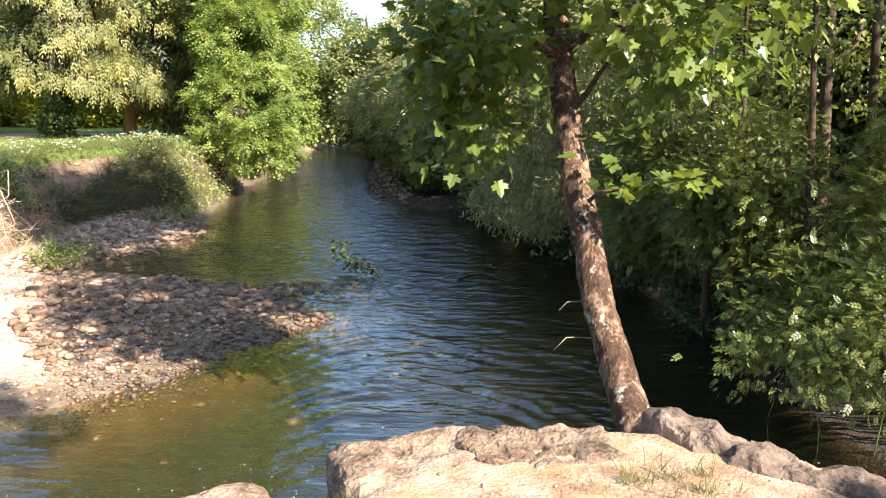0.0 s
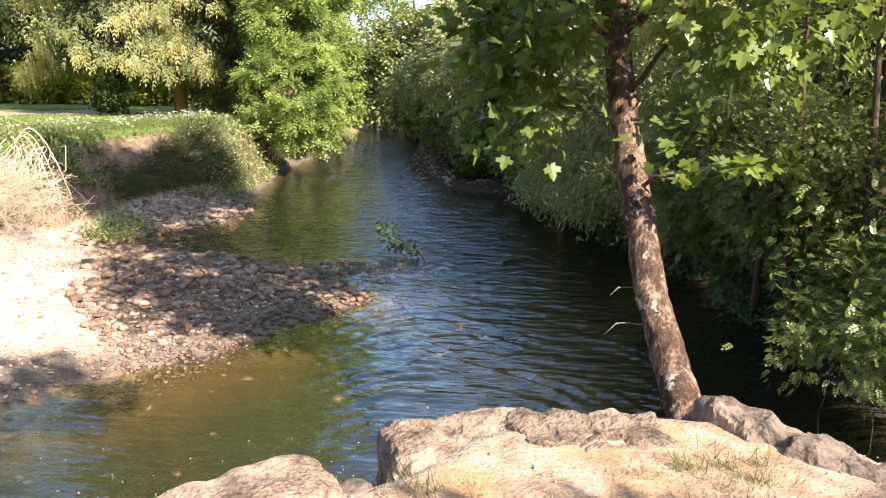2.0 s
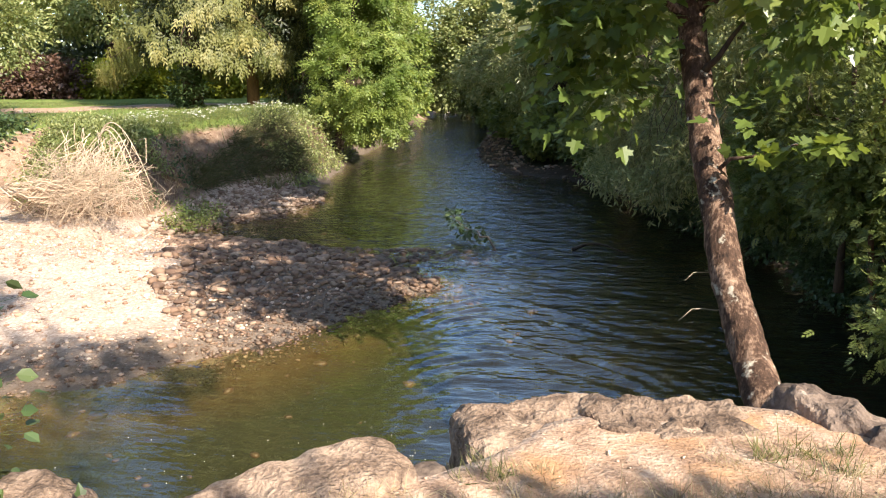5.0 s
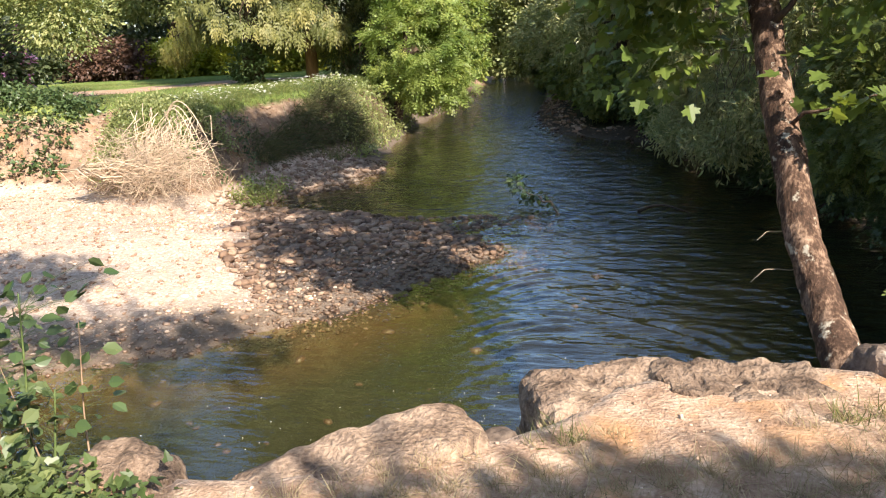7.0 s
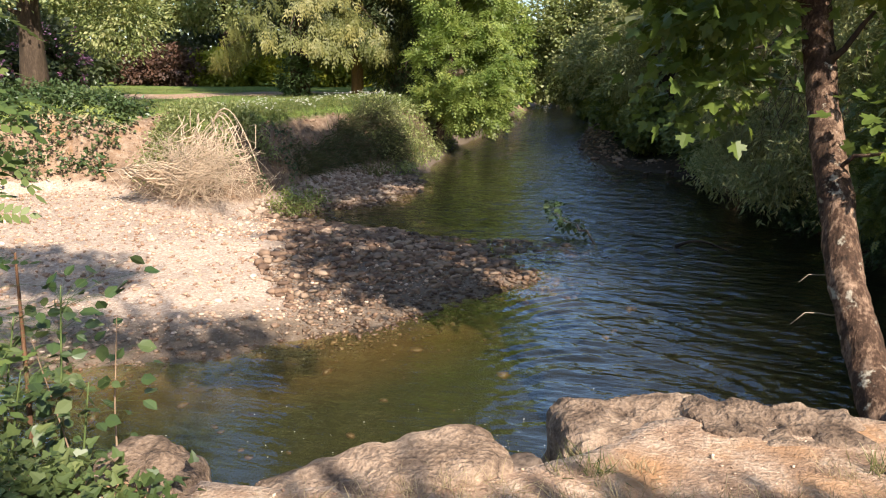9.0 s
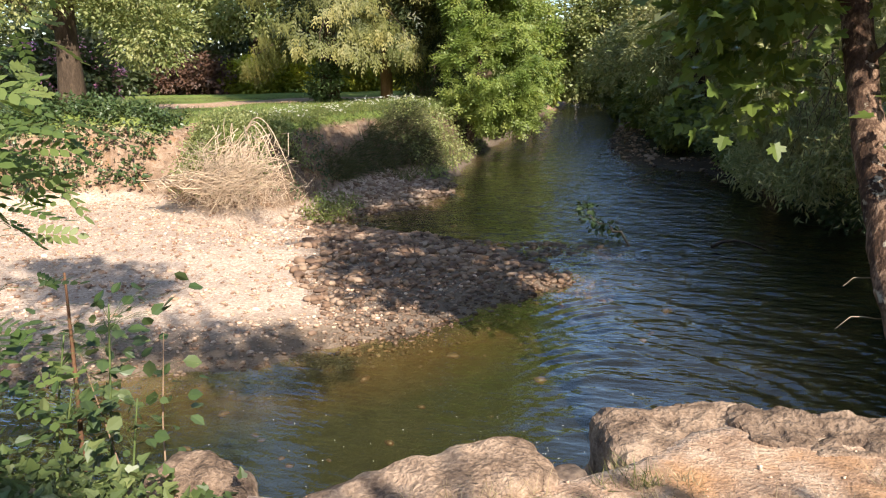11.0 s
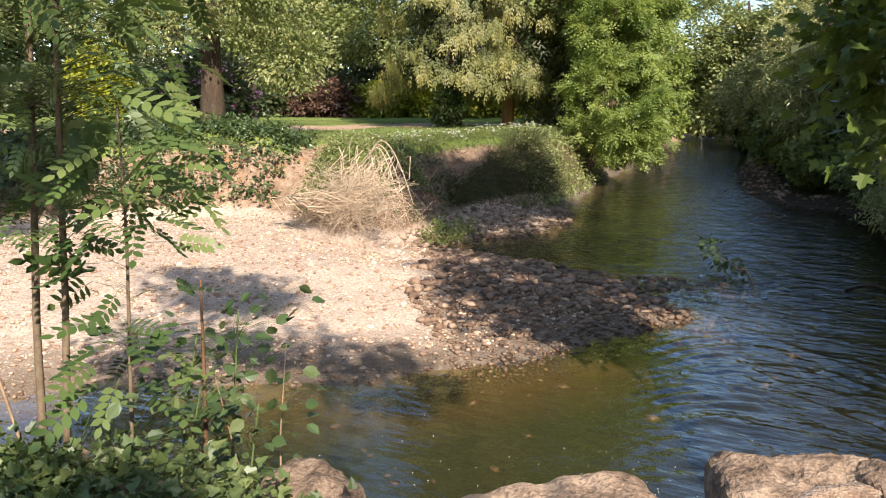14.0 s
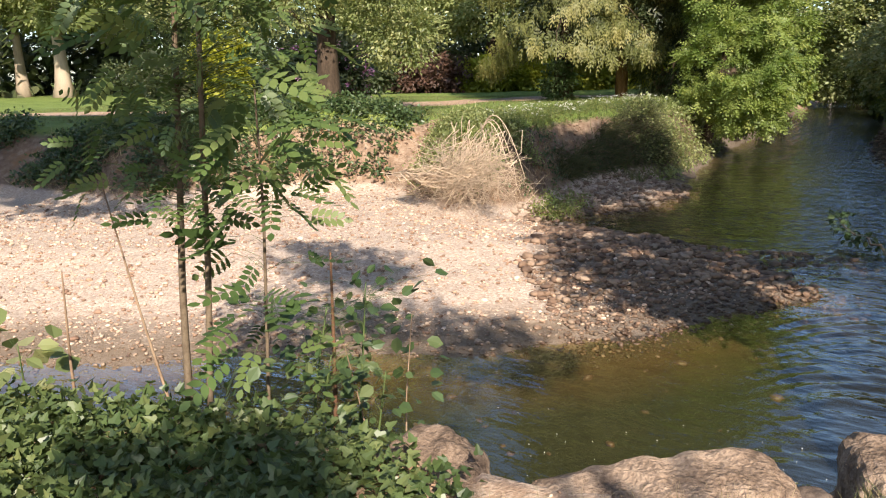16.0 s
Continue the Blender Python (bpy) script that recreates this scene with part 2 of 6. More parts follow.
def tube(points, radii, sides=7, wobble=0.0, rng=None):
    """A tapered limb through points: verts and tris."""
    p = np.asarray(points, float)
    r = np.asarray(radii, float)
    d = unit(np.gradient(p, axis=0))
    ref = np.tile(np.array([[0.31, 0.95, 0.05]]), (len(p), 1))
    x = unit(np.cross(d, ref))
    y = np.cross(d, x)
    a = np.linspace(0, 2 * np.pi, sides, endpoint=False)
    ring = np.cos(a)[None, :, None] * x[:, None] + np.sin(a)[None, :, None] * y[:, None]
    rr = r[:, None] * np.ones(sides)[None]
    if wobble and rng is not None:
        rr = rr * (1 + wobble * rng.normal(size=rr.shape))
    v = (p[:, None] + ring * rr[..., None]).reshape(-1, 3)
    t = []
    for i in range(len(p) - 1):
        for j in range(sides):
            k = (j + 1) % sides
            a0, a1, b0, b1 = i * sides + j, i * sides + k, (i + 1) * sides + j, (i + 1) * sides + k
            t += [(a0, a1, b1), (a0, b1, b0)]
    base = len(v)
    v = np.concatenate([v, p[:1], p[-1:]])
    for j in range(sides):
        k = (j + 1) % sides
        t += [(base, k, j), (base + 1, (len(p) - 1) * sides + j, (len(p) - 1) * sides + k)]
    return v, np.array(t)


def joined(pieces):
    vs, ts, n = [], [], 0
    for v, t in pieces:
        vs.append(v)
        ts.append(np.asarray(t) + n)
        n += len(v)
    return np.concatenate(vs), np.concatenate(ts)


def bend_line(a, b, sag, n, rng, wander=0.05):
    """A limb's line from a to b, lifted by sag in its middle, with small wanderings."""
    a, b = np.asarray(a, float), np.asarray(b, float)
    f = np.linspace(0, 1, n)[:, None]
    line = a + (b - a) * f
    line[:, 2] += sag * np.sin(np.pi * f[:, 0])
    size = np.linalg.norm(b - a) * wander
    off = rng.normal(size=(n, 3)) * size
    off[0] = off[-1] = 0
    return line + off


def foliage(clusters, radius, per, template, size, rng, out=None, droop=0.3, flat=0.6, spread=0.5):
    """Leaves round cluster centres: places, turns, sizes, tints."""
    n = len(clusters) * per
    c = np.repeat(np.asarray(clusters, float), per, 0)
    rad = np.repeat(np.broadcast_to(np.asarray(radius, float), (len(clusters),)), per)
    off = rng.normal(size=(n, 3)) * (1, 1, flat) * rad[:, None] * 0.55
    places = c + off
    away = off / np.maximum(rad[:, None], 1e-6)
    if out is not None:
        away = away + np.repeat(np.asarray(out, float), per, 0) * 0.8
    tip = unit(away + rng.normal(size=(n, 3)) * spread + (0, 0, -droop))
    up = unit(np.array((0, 0, 1.0)) + 0.5 * away + rng.normal(size=(n, 3)) * 0.55)
    sizes = size * rng.uniform(0.65, 1.3, n)
    tone = np.repeat(rng.uniform(0, 0.55, len(clusters)), per) + rng.uniform(0, 0.45, n)
    v, t = strew(template, places, frames_of(tip, up), sizes)
    return v, t, np.repeat(tone, len(template[0]))


def lobe_clusters(lobes, count, rng, shell=0.55):
    """Cluster centres in the outer part of ellipsoid lobes (x, y, z, rx, ry, rz), and the ways out of them."""
    vol = np.array([l[3] * l[4] + l[4] * l[5] + l[3] * l[5] for l in lobes])
    pick = rng.choice(len(lobes), count, p=vol / vol.sum())
    d = unit(rng.normal(size=(count, 3)))
    r = (shell + (1.05 - shell) * rng.uniform(0, 1, count) ** 0.7)[:, None]
    lob = np.array(lobes, float)[pick]
    return lob[:, :3] + d * r * lob[:, 3:], d


def tree(name, label, base, trunk, radius, lobes, clusters, per, template, size, leaf, bark=None, seed=0, crad=0.45, category="tree", limbs=7,
         droop=0.3, flat=0.6, shell=0.55, group="", sides=9, spread=0.5, clear=2, gnarl=0.0, taper=0.75):
    """A tapered trunk through points above its base, limbs into the crown, and a crown of leaf clusters. All places are the world's."""
    rng = np.random.default_rng(seed)
    root = thing(name, base, label, category, group)
    base = np.array(base, float)
    bark = bark or BARK
    pts = np.array(trunk, float) - base
    f = np.linspace(0, 1, len(pts))
    fine = np.linspace(0, 1, max(8, 3 * len(pts)) if not gnarl else 200)
    line = np.stack([np.interp(fine, f, pts[:, k]) for k in range(3)], 1)
    rr = radius * (1 - taper * fine) * (1 + 0.55 * np.exp(-fine * 14))
    tv, tt = tube(line, rr, sides, 0.05 if not gnarl else 0.0, rng)
    if gnarl:
        axis = np.repeat(line, sides, 0)
        off = tv[:len(axis)] - axis
        k = [1 + gnarl * (noise.noise(Vector(q) * 4) + 0.7 * noise.noise(Vector(q) * 12) + 0.5 * noise.noise(Vector(q) * 28)) for q in tv[:len(axis)]]
        tv[:len(axis)] = axis + off * np.array(k)[:, None]
    part("trunk", tri_mesh("trunk", tv, tt, bark, True), root)
    cc, out = lobe_clusters(lobes, clusters, rng, shell)
    cc = cc - base
    far = cc[rng.choice(len(cc), min(limbs, len(cc)), replace=False)]
    for e in far:
        k = int(np.clip(np.searchsorted(line[:, 2], e[2] - 0.35 * np.hypot(*(e[:2] - line[-1, :2]))), clear, len(line) - 2))
        s = bend_line(line[k], e, 0.1 * np.linalg.norm(e - line[k]), 7, rng)
        part("limb", tri_mesh("limb", *tube(s, np.linspace(min(max(rr[k] * 0.5, 0.015), 0.06), 0.008, 7), 6), bark, True), root)
    v, t, tint = foliage(cc, crad * rng.uniform(0.6, 1.4, len(cc)), per, template, size, rng, out, droop, flat, spread)
    part("crown", tri_mesh("crown", v, t, leaf, False, tint), root)
    return root


def shrub(name, label, base, lobes, clusters, per, template, size, leaf, seed=0, crad=0.35, stems=8, category="shrub", droop=0.2, flat=0.7, group="",
          shell=0.5, stem_mat=None, stem_r=0.02, spread=0.5):
    rng = np.random.default_rng(seed)
    root = thing(name, base, label, category, group)
    b = np.array(base, float)
    cc, out = lobe_clusters(lobes, clusters, rng, shell)
    cc = cc - b
    for e in cc[rng.choice(len(cc), min(stems, len(cc)), replace=False)]:
        s = bend_line((rng.normal() * 0.12, rng.normal() * 0.12, -0.15), e, 0.15 * np.linalg.norm(e), 7, rng)
        part("stem", tri_mesh("stem", *tube(s, np.linspace(stem_r, stem_r * 0.25, 7), 5), stem_mat or TWIG, True), root)
    v, t, tint = foliage(cc, crad * rng.uniform(0.6, 1.4, len(cc)), per, template, size, rng, out, droop, flat, spread)
    part("foliage", tri_mesh("foliage", v, t, leaf, False, tint), root)
    return root


# ---- the lie of the land ----
def polyline_distance(px, py, pts):
    """Distance from each point to a chain of segments."""
    best = np.full(px.shape, 1e9)
    for (ax, ay), (bx, by) in zip(pts[:-1], pts[1:]):
        dx, dy = bx - ax, by - ay
        f = np.clip(((px - ax) * dx + (py - ay) * dy) / (dx * dx + dy * dy), 0, 1)
        best = np.minimum(best, np.hypot(px - ax - f * dx, py - ay - f * dy))
    return best


def inside(px, py, pts):
    hit = np.zeros(px.shape, bool)
    for (ax, ay), (bx, by) in zip(pts, pts[1:] + pts[:1]):
        cross = (ay > py) != (by > py)
        hit ^= cross & (px < (bx - ax) * (py - ay) / (by - ay + 1e-12) + ax)
    return hit


NEAR_EDGE = [(-90, -46), (-30, -13), (-10, -1.6), (-6.5, 0.5), (-4.4, 2.2), (-3.2, 2.85), (-2, 3.12), (-1.4, 3.2), (-1, 3.45), (-0.62, 3.6), (-0.3, 4.1), (0.6, 4.48), (1.25, 4.42),
             (1.85, 4.1), (2.5, 3.65), (3.3, 3.25), (4.2, 3.0)]
RIGHT_EDGE = [(4.2, 3.0), (4.5, 3.8), (4.0, 5.0), (3.5, 6.0), (3.35, 7), (3.3, 9), (3.2, 11.8), (2.7, 14), (2.0, 17), (1.5, 19.5), (0.3, 21.6), (-1.6, 23.2), (-2.7, 27.9),
              (-3.2, 36), (-4.2, 51), (-6, 70), (-10, 110)]
BAR_EDGE = [(-16, 110), (-10.5, 70), (-8.8, 50), (-7.4, 36), (-6.9, 28), (-6.6, 24), (-6.1, 21), (-5.7, 18.5), (-5.2, 16.8), (-5.5, 15), (-6.0, 14.2),
            (-6.5, 13.2), (-5.9, 12.7), (-4.56, 12.55), (-4.0, 12.2), (-2.83, 11.6), (-1.56, 10.05), (-2.1, 8.9), (-2.7, 7.9), (-3.3, 7.15),
            (-4.15, 6.35), (-5.3, 5.7), (-6, 5.2), (-6.7, 4.6), (-8, 3.9), (-12, 2.0), (-30, -7), (-90, -38)]
RIVER = NEAR_EDGE + RIGHT_EDGE[1:] + BAR_EDGE
BANK_FOOT = [(-90, -30), (-30, 3), (-17, 8.5), (-12.7, 8.6), (-11.7, 10.4), (-10.6, 12.0), (-9.4, 12.1), (-8.3, 11.6), (-7.3, 11.5), (-6.9, 12.4), (-6.75, 13.8), (-6.9, 16),
             (-6.7, 18), (-6.1, 19.6), (-6.3, 22), (-6.9, 26), (-7.4, 32), (-7.9, 40), (-9, 52), (-11, 70), (-17, 110)]
PLATEAU = BANK_FOOT + [(-500, 500), (-500, -100)]
GULLY = [(-9.4, 11.6), (-9.5, 12.6), (-9.6, 14.0), (-9.9, 16.0)]


def soft(a, b, v):
    f = np.clip((v - a) / (b - a), 0, 1)
    return f * f * (3 - 2 * f)


def wavy(x, y, s, seed=0.0):
    return (np.sin(x * s + 1.7 * np.sin(y * s * 0.7 + seed)) + np.sin(y * s * 1.3 + 1.3 * np.sin(x * s * 0.9 + 2 + seed))
            + 0.6 * np.sin((x + y) * s * 2.1 + seed) + 0.5 * np.sin((x - 0.6 * y) * s * 3.3 + 2 * seed)) / 3.1


def land(x, y):
    """Ground height, and the weights of grass, gravel and bare earth."""
    x, y = np.asarray(x, float), np.asarray(y, float)
    wet = inside(x, y, RIVER)
    d_near, d_right, d_bar = (polyline_distance(x, y, e) for e in (NEAR_EDGE, RIGHT_EDGE, BAR_EDGE))
    dw = np.minimum(np.minimum(d_near, d_right), d_bar)
    bed = -0.62 * soft(-0.1, 2.4, d_bar) * soft(0, 0.9, np.minimum(d_near, d_right)) - 0.05 * soft(0, 0.5, dw) + 0.03 * wavy(x, y, 2.6) * soft(0.9, 0.0, d_bar)
    riffle = np.exp(-(((x + 1.7) / 2.0) ** 2 + ((y - 12.2) / 1.3) ** 2))
    bed = bed * (1 - 0.92 * riffle) + 0.012 * wavy(x, y, 6.0)
    nearer = (d_near < d_bar) & (d_near <= d_right)
    righter = (d_right < d_bar) & ~nearer
    near_h = 1.11 * soft(-0.05, 0.38, d_near) + 0.03 * wavy(x, y, 2.2, 1) * soft(0.3, 1, d_near) + 0.012 * wavy(x, y, 9.0, 3)
    right_h = 0.02 + 0.45 * soft(0, 0.9, d_right) + 0.9 * soft(0.5, 4, d_right) + 0.05 * wavy(x, y, 1.7)
    far_bar = np.exp(-(((x + 0.6) / 1.6) ** 2 + ((y - 25) / 5.5) ** 2))
    right_h = right_h * (1 - 0.8 * far_bar)
    plate = inside(x, y, PLATEAU)
    d_foot = polyline_distance(x, y, BANK_FOOT) * np.where(plate, 1, -1)
    bar_h = 0.0 + 0.13 * np.minimum(d_bar, 3.2) + 0.03 * wavy(x, y, 2.6) + 0.01 * wavy(x, y, 11, 2)
    g = polyline_distance(x, y, GULLY)
    width = 1.15 + 0.25 * wavy(x, y, 1.2, 4) + 0.9 * soft(0.9, 0.3, g) + 0.9 * soft(-12, -16, x)
    rise = soft(-0.1, 1.0, d_foot / width)
    top = 1.72 + 0.05 * wavy(x, y, 0.9, 2) + 0.30 * np.exp(-(((x + 11.6) / 1.5) ** 2 + ((y - 13.2) / 0.9) ** 2))
    left_h = bar_h * (1 - rise) + (top - 0.35 * soft(0.9, 0.25, g) * soft(16.0, 12.5, y)) * rise + (0.08 * wavy(x, y, 3.1, 5) + 0.05 * wavy(x, y, 8.5, 1)) * rise * (1 - rise) * 4
    h = np.where(wet, bed, np.where(nearer, near_h, np.where(righter, right_h, left_h)))
    on_left = ~wet & ~nearer & ~righter
    far = soft(40, 220, np.hypot(x, y))
    h = np.where(~wet, h + 1.5 * far, h)
    grass = np.where(on_left, soft(0.75, 1.0, rise), np.where(righter, soft(0.4, 1.5, d_right), 0.0))
    path = soft(1.7, 1.2, np.abs(polyline_distance(x, y, [(-75, 2), (-30, 12), (-19.5, 16.8), (-16.3, 20), (-15.6, 23), (-15.2, 26), (-13.2, 28.6), (-9.5, 31), (-9, 60)]))) * np.where(on_left, 1, 0)
    earth = np.where(on_left, np.maximum(soft(0.05, 0.3, rise) * (1 - grass), np.maximum(soft(0.6, 0.3, g) * rise, path)), 0.0)
    earth = np.where(nearer, soft(0.25, 0.6, d_near), np.where(righter, soft(0.1, 0.4, d_right), earth))
    grass = grass * (1 - np.where(on_left, np.maximum(soft(0.6, 0.3, g), path), 0))
    return h, grass, earth, dw


def grid_mesh(name, xs, ys, height, material, keep=None):
    gx, gy = np.meshgrid(xs, ys, indexing="ij")
    gz = height(gx, gy)
    v = np.stack([gx, gy, gz], -1).reshape(-1, 3)
    i = np.arange(len(xs) * len(ys)).reshape(len(xs), len(ys))
    a, b, c, d = i[:-1, :-1].ravel(), i[1:, :-1].ravel(), i[1:, 1:].ravel(), i[:-1, 1:].ravel()
    t = np.concatenate([np.stack([a, b, c], 1), np.stack([a, c, d], 1)])
    if keep is not None:
        k = keep(v)
        t = t[k[t].any(1)]
    return tri_mesh(name, v, t, material, True), v


def stepped(lo, hi, fine, edge_lo, edge_hi):
    """Even steps from lo to hi, then growing ones out to the edges."""
    mid = list(np.arange(lo, hi, fine))
    out, s, p = [], fine, lo
    while p > edge_lo:
        s *= 1.13
        p -= s
        out.append(p)
    s, p = fine, mid[-1]
    up = []
    while p < edge_hi:
        s *= 1.09
        p += s
        up.append(p)
    return np.array(out[::-1] + mid + up)


def ground_material():
    m, nt, out = mat_new("ground")
    vec = coords(nt)
    big, mid, fine = noise_tex(nt, vec, 0.9, 4), noise_tex(nt, vec, 7, 5), noise_tex(nt, vec, 55, 4)
    # gravel: small pebbles between the cobbles
    vor = node(nt, "ShaderNodeTexVoronoi", Scale=38.0)
    link(nt, vec, vor.inputs["Vector"])
    peb = ramp(nt, vor.outputs["Color"], [(0.0, (0.28, 0.195, 0.15)), (0.5, (0.48, 0.37, 0.295)), (1.0, (0.70, 0.59, 0.49))])
    gravel = mix(nt, calc(nt, "MULTIPLY", mid, 0.7), peb, (0.47, 0.365, 0.29))
    soil = ramp(nt, calc(nt, "ADD", calc(nt, "MULTIPLY", mid, 0.6), calc(nt, "MULTIPLY", fine, 0.4)),
                [(0.3, (0.17, 0.10, 0.065)), (0.5, (0.40, 0.265, 0.18)), (0.66, (0.62, 0.475, 0.355))])
    turf = ramp(nt, calc(nt, "ADD", calc(nt, "MULTIPLY", big, 0.5), calc(nt, "MULTIPLY", fine, 0.5)),
                [(0.3, (0.07, 0.11, 0.02)), (0.5, (0.15, 0.20, 0.045)), (0.7, (0.27, 0.29, 0.09))])
    rust = calc(nt, "MULTIPLY", calc(nt, "SUBTRACT", noise_tex(nt, vec, 2.3, 3), 0.54), 7.0, True)
    soil = mix(nt, calc(nt, "MULTIPLY", rust, 0.8), soil, (0.46, 0.25, 0.12))
    col = mix(nt, calc(nt, "MULTIPLY", calc(nt, "SUBTRACT", calc(nt, "ADD", attr(nt, "earth"), calc(nt, "MULTIPLY", mid, 0.5)), 0.45), 2.5, True), gravel, soil)
    col = mix(nt, calc(nt, "MULTIPLY", calc(nt, "SUBTRACT", calc(nt, "ADD", attr(nt, "grass"), calc(nt, "MULTIPLY", mid, 0.6)), 0.6), 2.5, True), col, turf)
    # near-black mud colour, which also stands in for shade on the banks
    col = mix(nt, calc(nt, "MULTIPLY", attr(nt, "damp_shade"), 0.92), col, mix(nt, mid, (0.012, 0.009, 0.006), (0.036, 0.028, 0.018)))
    # silt and algae on the bed, darkened by depth for light the water absorbs
    sep = nt.nodes.new("ShaderNodeSeparateXYZ")
    link(nt, vec, sep.inputs[0])
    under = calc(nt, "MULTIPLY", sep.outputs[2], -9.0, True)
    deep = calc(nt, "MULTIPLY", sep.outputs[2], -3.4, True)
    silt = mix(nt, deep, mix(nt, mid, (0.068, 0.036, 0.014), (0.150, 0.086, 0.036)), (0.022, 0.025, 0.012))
    # bed painted almost black where the river is shaded and deep
    silt = mix(nt, calc(nt, "MULTIPLY", attr(nt, "bed_shade"), 1.0), silt, mix(nt, mid, (0.006, 0.007, 0.006), (0.016, 0.016, 0.012)))
    edge = calc(nt, "SUBTRACT", 1.0, calc(nt, "MULTIPLY", calc(nt, "ADD", sep.outputs[2], calc(nt, "MULTIPLY", mid, -0.10)), 9.0), True)
    col = mix(nt, calc(nt, "MULTIPLY", edge, calc(nt, "MULTIPLY", calc(nt, "SUBTRACT", 1.0, attr(nt, "damp_shade")), 0.75)), col, (0.13, 0.09, 0.055))
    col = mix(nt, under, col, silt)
    p = node(nt, "ShaderNodeBsdfPrincipled", Roughness=0.92)
    p.inputs["Specular IOR Level"].default_value = 0.2
    link(nt, col, p.inputs["Base Color"])
    hgt = calc(nt, "ADD", calc(nt, "MULTIPLY", calc(nt, "MULTIPLY", vor.outputs["Distance"], calc(nt, "SUBTRACT", 1.0, attr(nt, "earth"), True)), -0.5), calc(nt, "ADD", fine, calc(nt, "MULTIPLY", mid, 1.2)))
    link(nt, bump(nt, hgt, 0.8, 0.02), p.inputs["Normal"])
    link(nt, p.outputs[0], out.inputs[0])
    return m


GROUND = ground_material()
gxs, gys = stepped(-13, 4.5, 0.085, -700, 700), stepped(1.0, 21, 0.085, -700, 700)
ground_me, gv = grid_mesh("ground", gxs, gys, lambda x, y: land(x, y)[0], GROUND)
_, w_grass, w_earth, _ = land(gv[:, 0], gv[:, 1])
# right bank: mud painted near-black for the shade under the thicket
w_damp_shade = np.where((gv[:, 0] > -3.2) & (gv[:, 1] > 4.6) & ~inside(gv[:, 0], gv[:, 1], BAR_EDGE[8:] + [(-90, 40)]), 1.0, 0.0)
# earth bank: darker soil, with part of its shade put into the colour
w_damp_shade = np.maximum(w_damp_shade, np.where((gv[:, 0] < -5.6) & (gv[:, 1] > 7.5) & (gv[:, 2] < 1.62), (0.45 + 0.4 * soft(12.2, 13.2, gv[:, 1]) * soft(-8.2, -7.6, gv[:, 0]) + 0.45 * soft(-12.4, -13.4, gv[:, 0])) * soft(0.15, 0.5, w_earth) * (0.75 + 0.25 * wavy(gv[:, 0], gv[:, 1], 1.9, 3)), 0.0))
w_damp_shade = np.maximum(w_damp_shade, np.where((gv[:, 0] < -5.0) & (gv[:, 0] > -9) & (gv[:, 1] > 19.0) & (gv[:, 2] < 1.4), 0.8, 0.0))
# darker ground between the cobbles of the bar
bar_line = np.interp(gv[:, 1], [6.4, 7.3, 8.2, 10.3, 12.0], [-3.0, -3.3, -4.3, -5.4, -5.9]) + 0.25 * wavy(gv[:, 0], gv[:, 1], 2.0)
w_damp_shade = np.maximum(w_damp_shade, 0.62 * soft(0.0, 0.5, gv[:, 0] - bar_line) * np.where((gv[:, 1] > 6.2) & (gv[:, 1] < 12.8) & (gv[:, 2] < 0.5), 1, 0))
# right side and upstream: shade and depth put into the bed's colour
w_bed_shade = np.maximum(soft(-2.6, -0.4, gv[:, 0] + 0.25 * wavy(gv[:, 0], gv[:, 1], 1.3)) * soft(4.0, 6.5, gv[:, 1]), soft(10.5, 13.0, gv[:, 1]))
for key, w in (("grass", w_grass), ("earth", w_earth), ("damp_shade", w_damp_shade), ("bed_shade", w_bed_shade)):
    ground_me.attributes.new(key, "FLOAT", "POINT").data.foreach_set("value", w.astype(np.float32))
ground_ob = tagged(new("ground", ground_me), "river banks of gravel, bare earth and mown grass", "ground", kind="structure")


def water_material():
    m, nt, out = mat_new("river_water")
    flow = coords(nt, (0.75, 1.9, 1.0))
    n1, n2, n3 = noise_tex(nt, flow, 1.4, 2, 0.4), noise_tex(nt, flow, 4.6, 2, 0.5), noise_tex(nt, coords(nt), 20.0, 1)
    hgt = calc(nt, "ADD", calc(nt, "MULTIPLY", n1, 0.8), calc(nt, "ADD", calc(nt, "MULTIPLY", n2, 0.42), calc(nt, "MULTIPLY", n3, 0.03)))
    nor = bump(nt, calc(nt, "MULTIPLY", hgt, attr(nt, "chop")), 1.0, 0.16)
    tr = nt.nodes.new("ShaderNodeBsdfTransparent")
    tr.inputs["Color"].default_value = (0.93, 0.89, 0.72, 1)
    haze = node(nt, "ShaderNodeBsdfDiffuse")
    haze.inputs["Color"].default_value = (0.05, 0.05, 0.028, 1)
    body = nt.nodes.new("ShaderNodeMixShader")
    link(nt, attr(nt, "murk"), body.inputs[0])
    link(nt, tr.outputs[0], body.inputs[1])
    link(nt, haze.outputs[0], body.inputs[2])
    gl = nt.nodes.new("ShaderNodeBsdfGlossy")
    link(nt, attr(nt, "riffle"), gl.inputs["Roughness"])
    facing = node(nt, "ShaderNodeLayerWeight", Blend=0.5)
    for s in (gl, facing):
        link(nt, nor, s.inputs["Normal"])
    gloss = calc(nt, "ADD", 0.04, calc(nt, "MULTIPLY", calc(nt, "POWER", facing.outputs["Facing"], 3.2), 0.95), True)
    mx = nt.nodes.new("ShaderNodeMixShader")
    link(nt, gloss, mx.inputs[0])
    link(nt, body.outputs[0], mx.inputs[1])
    link(nt, gl.outputs[0], mx.inputs[2])
    link(nt, mx.outputs[0], out.inputs[0])
    return m


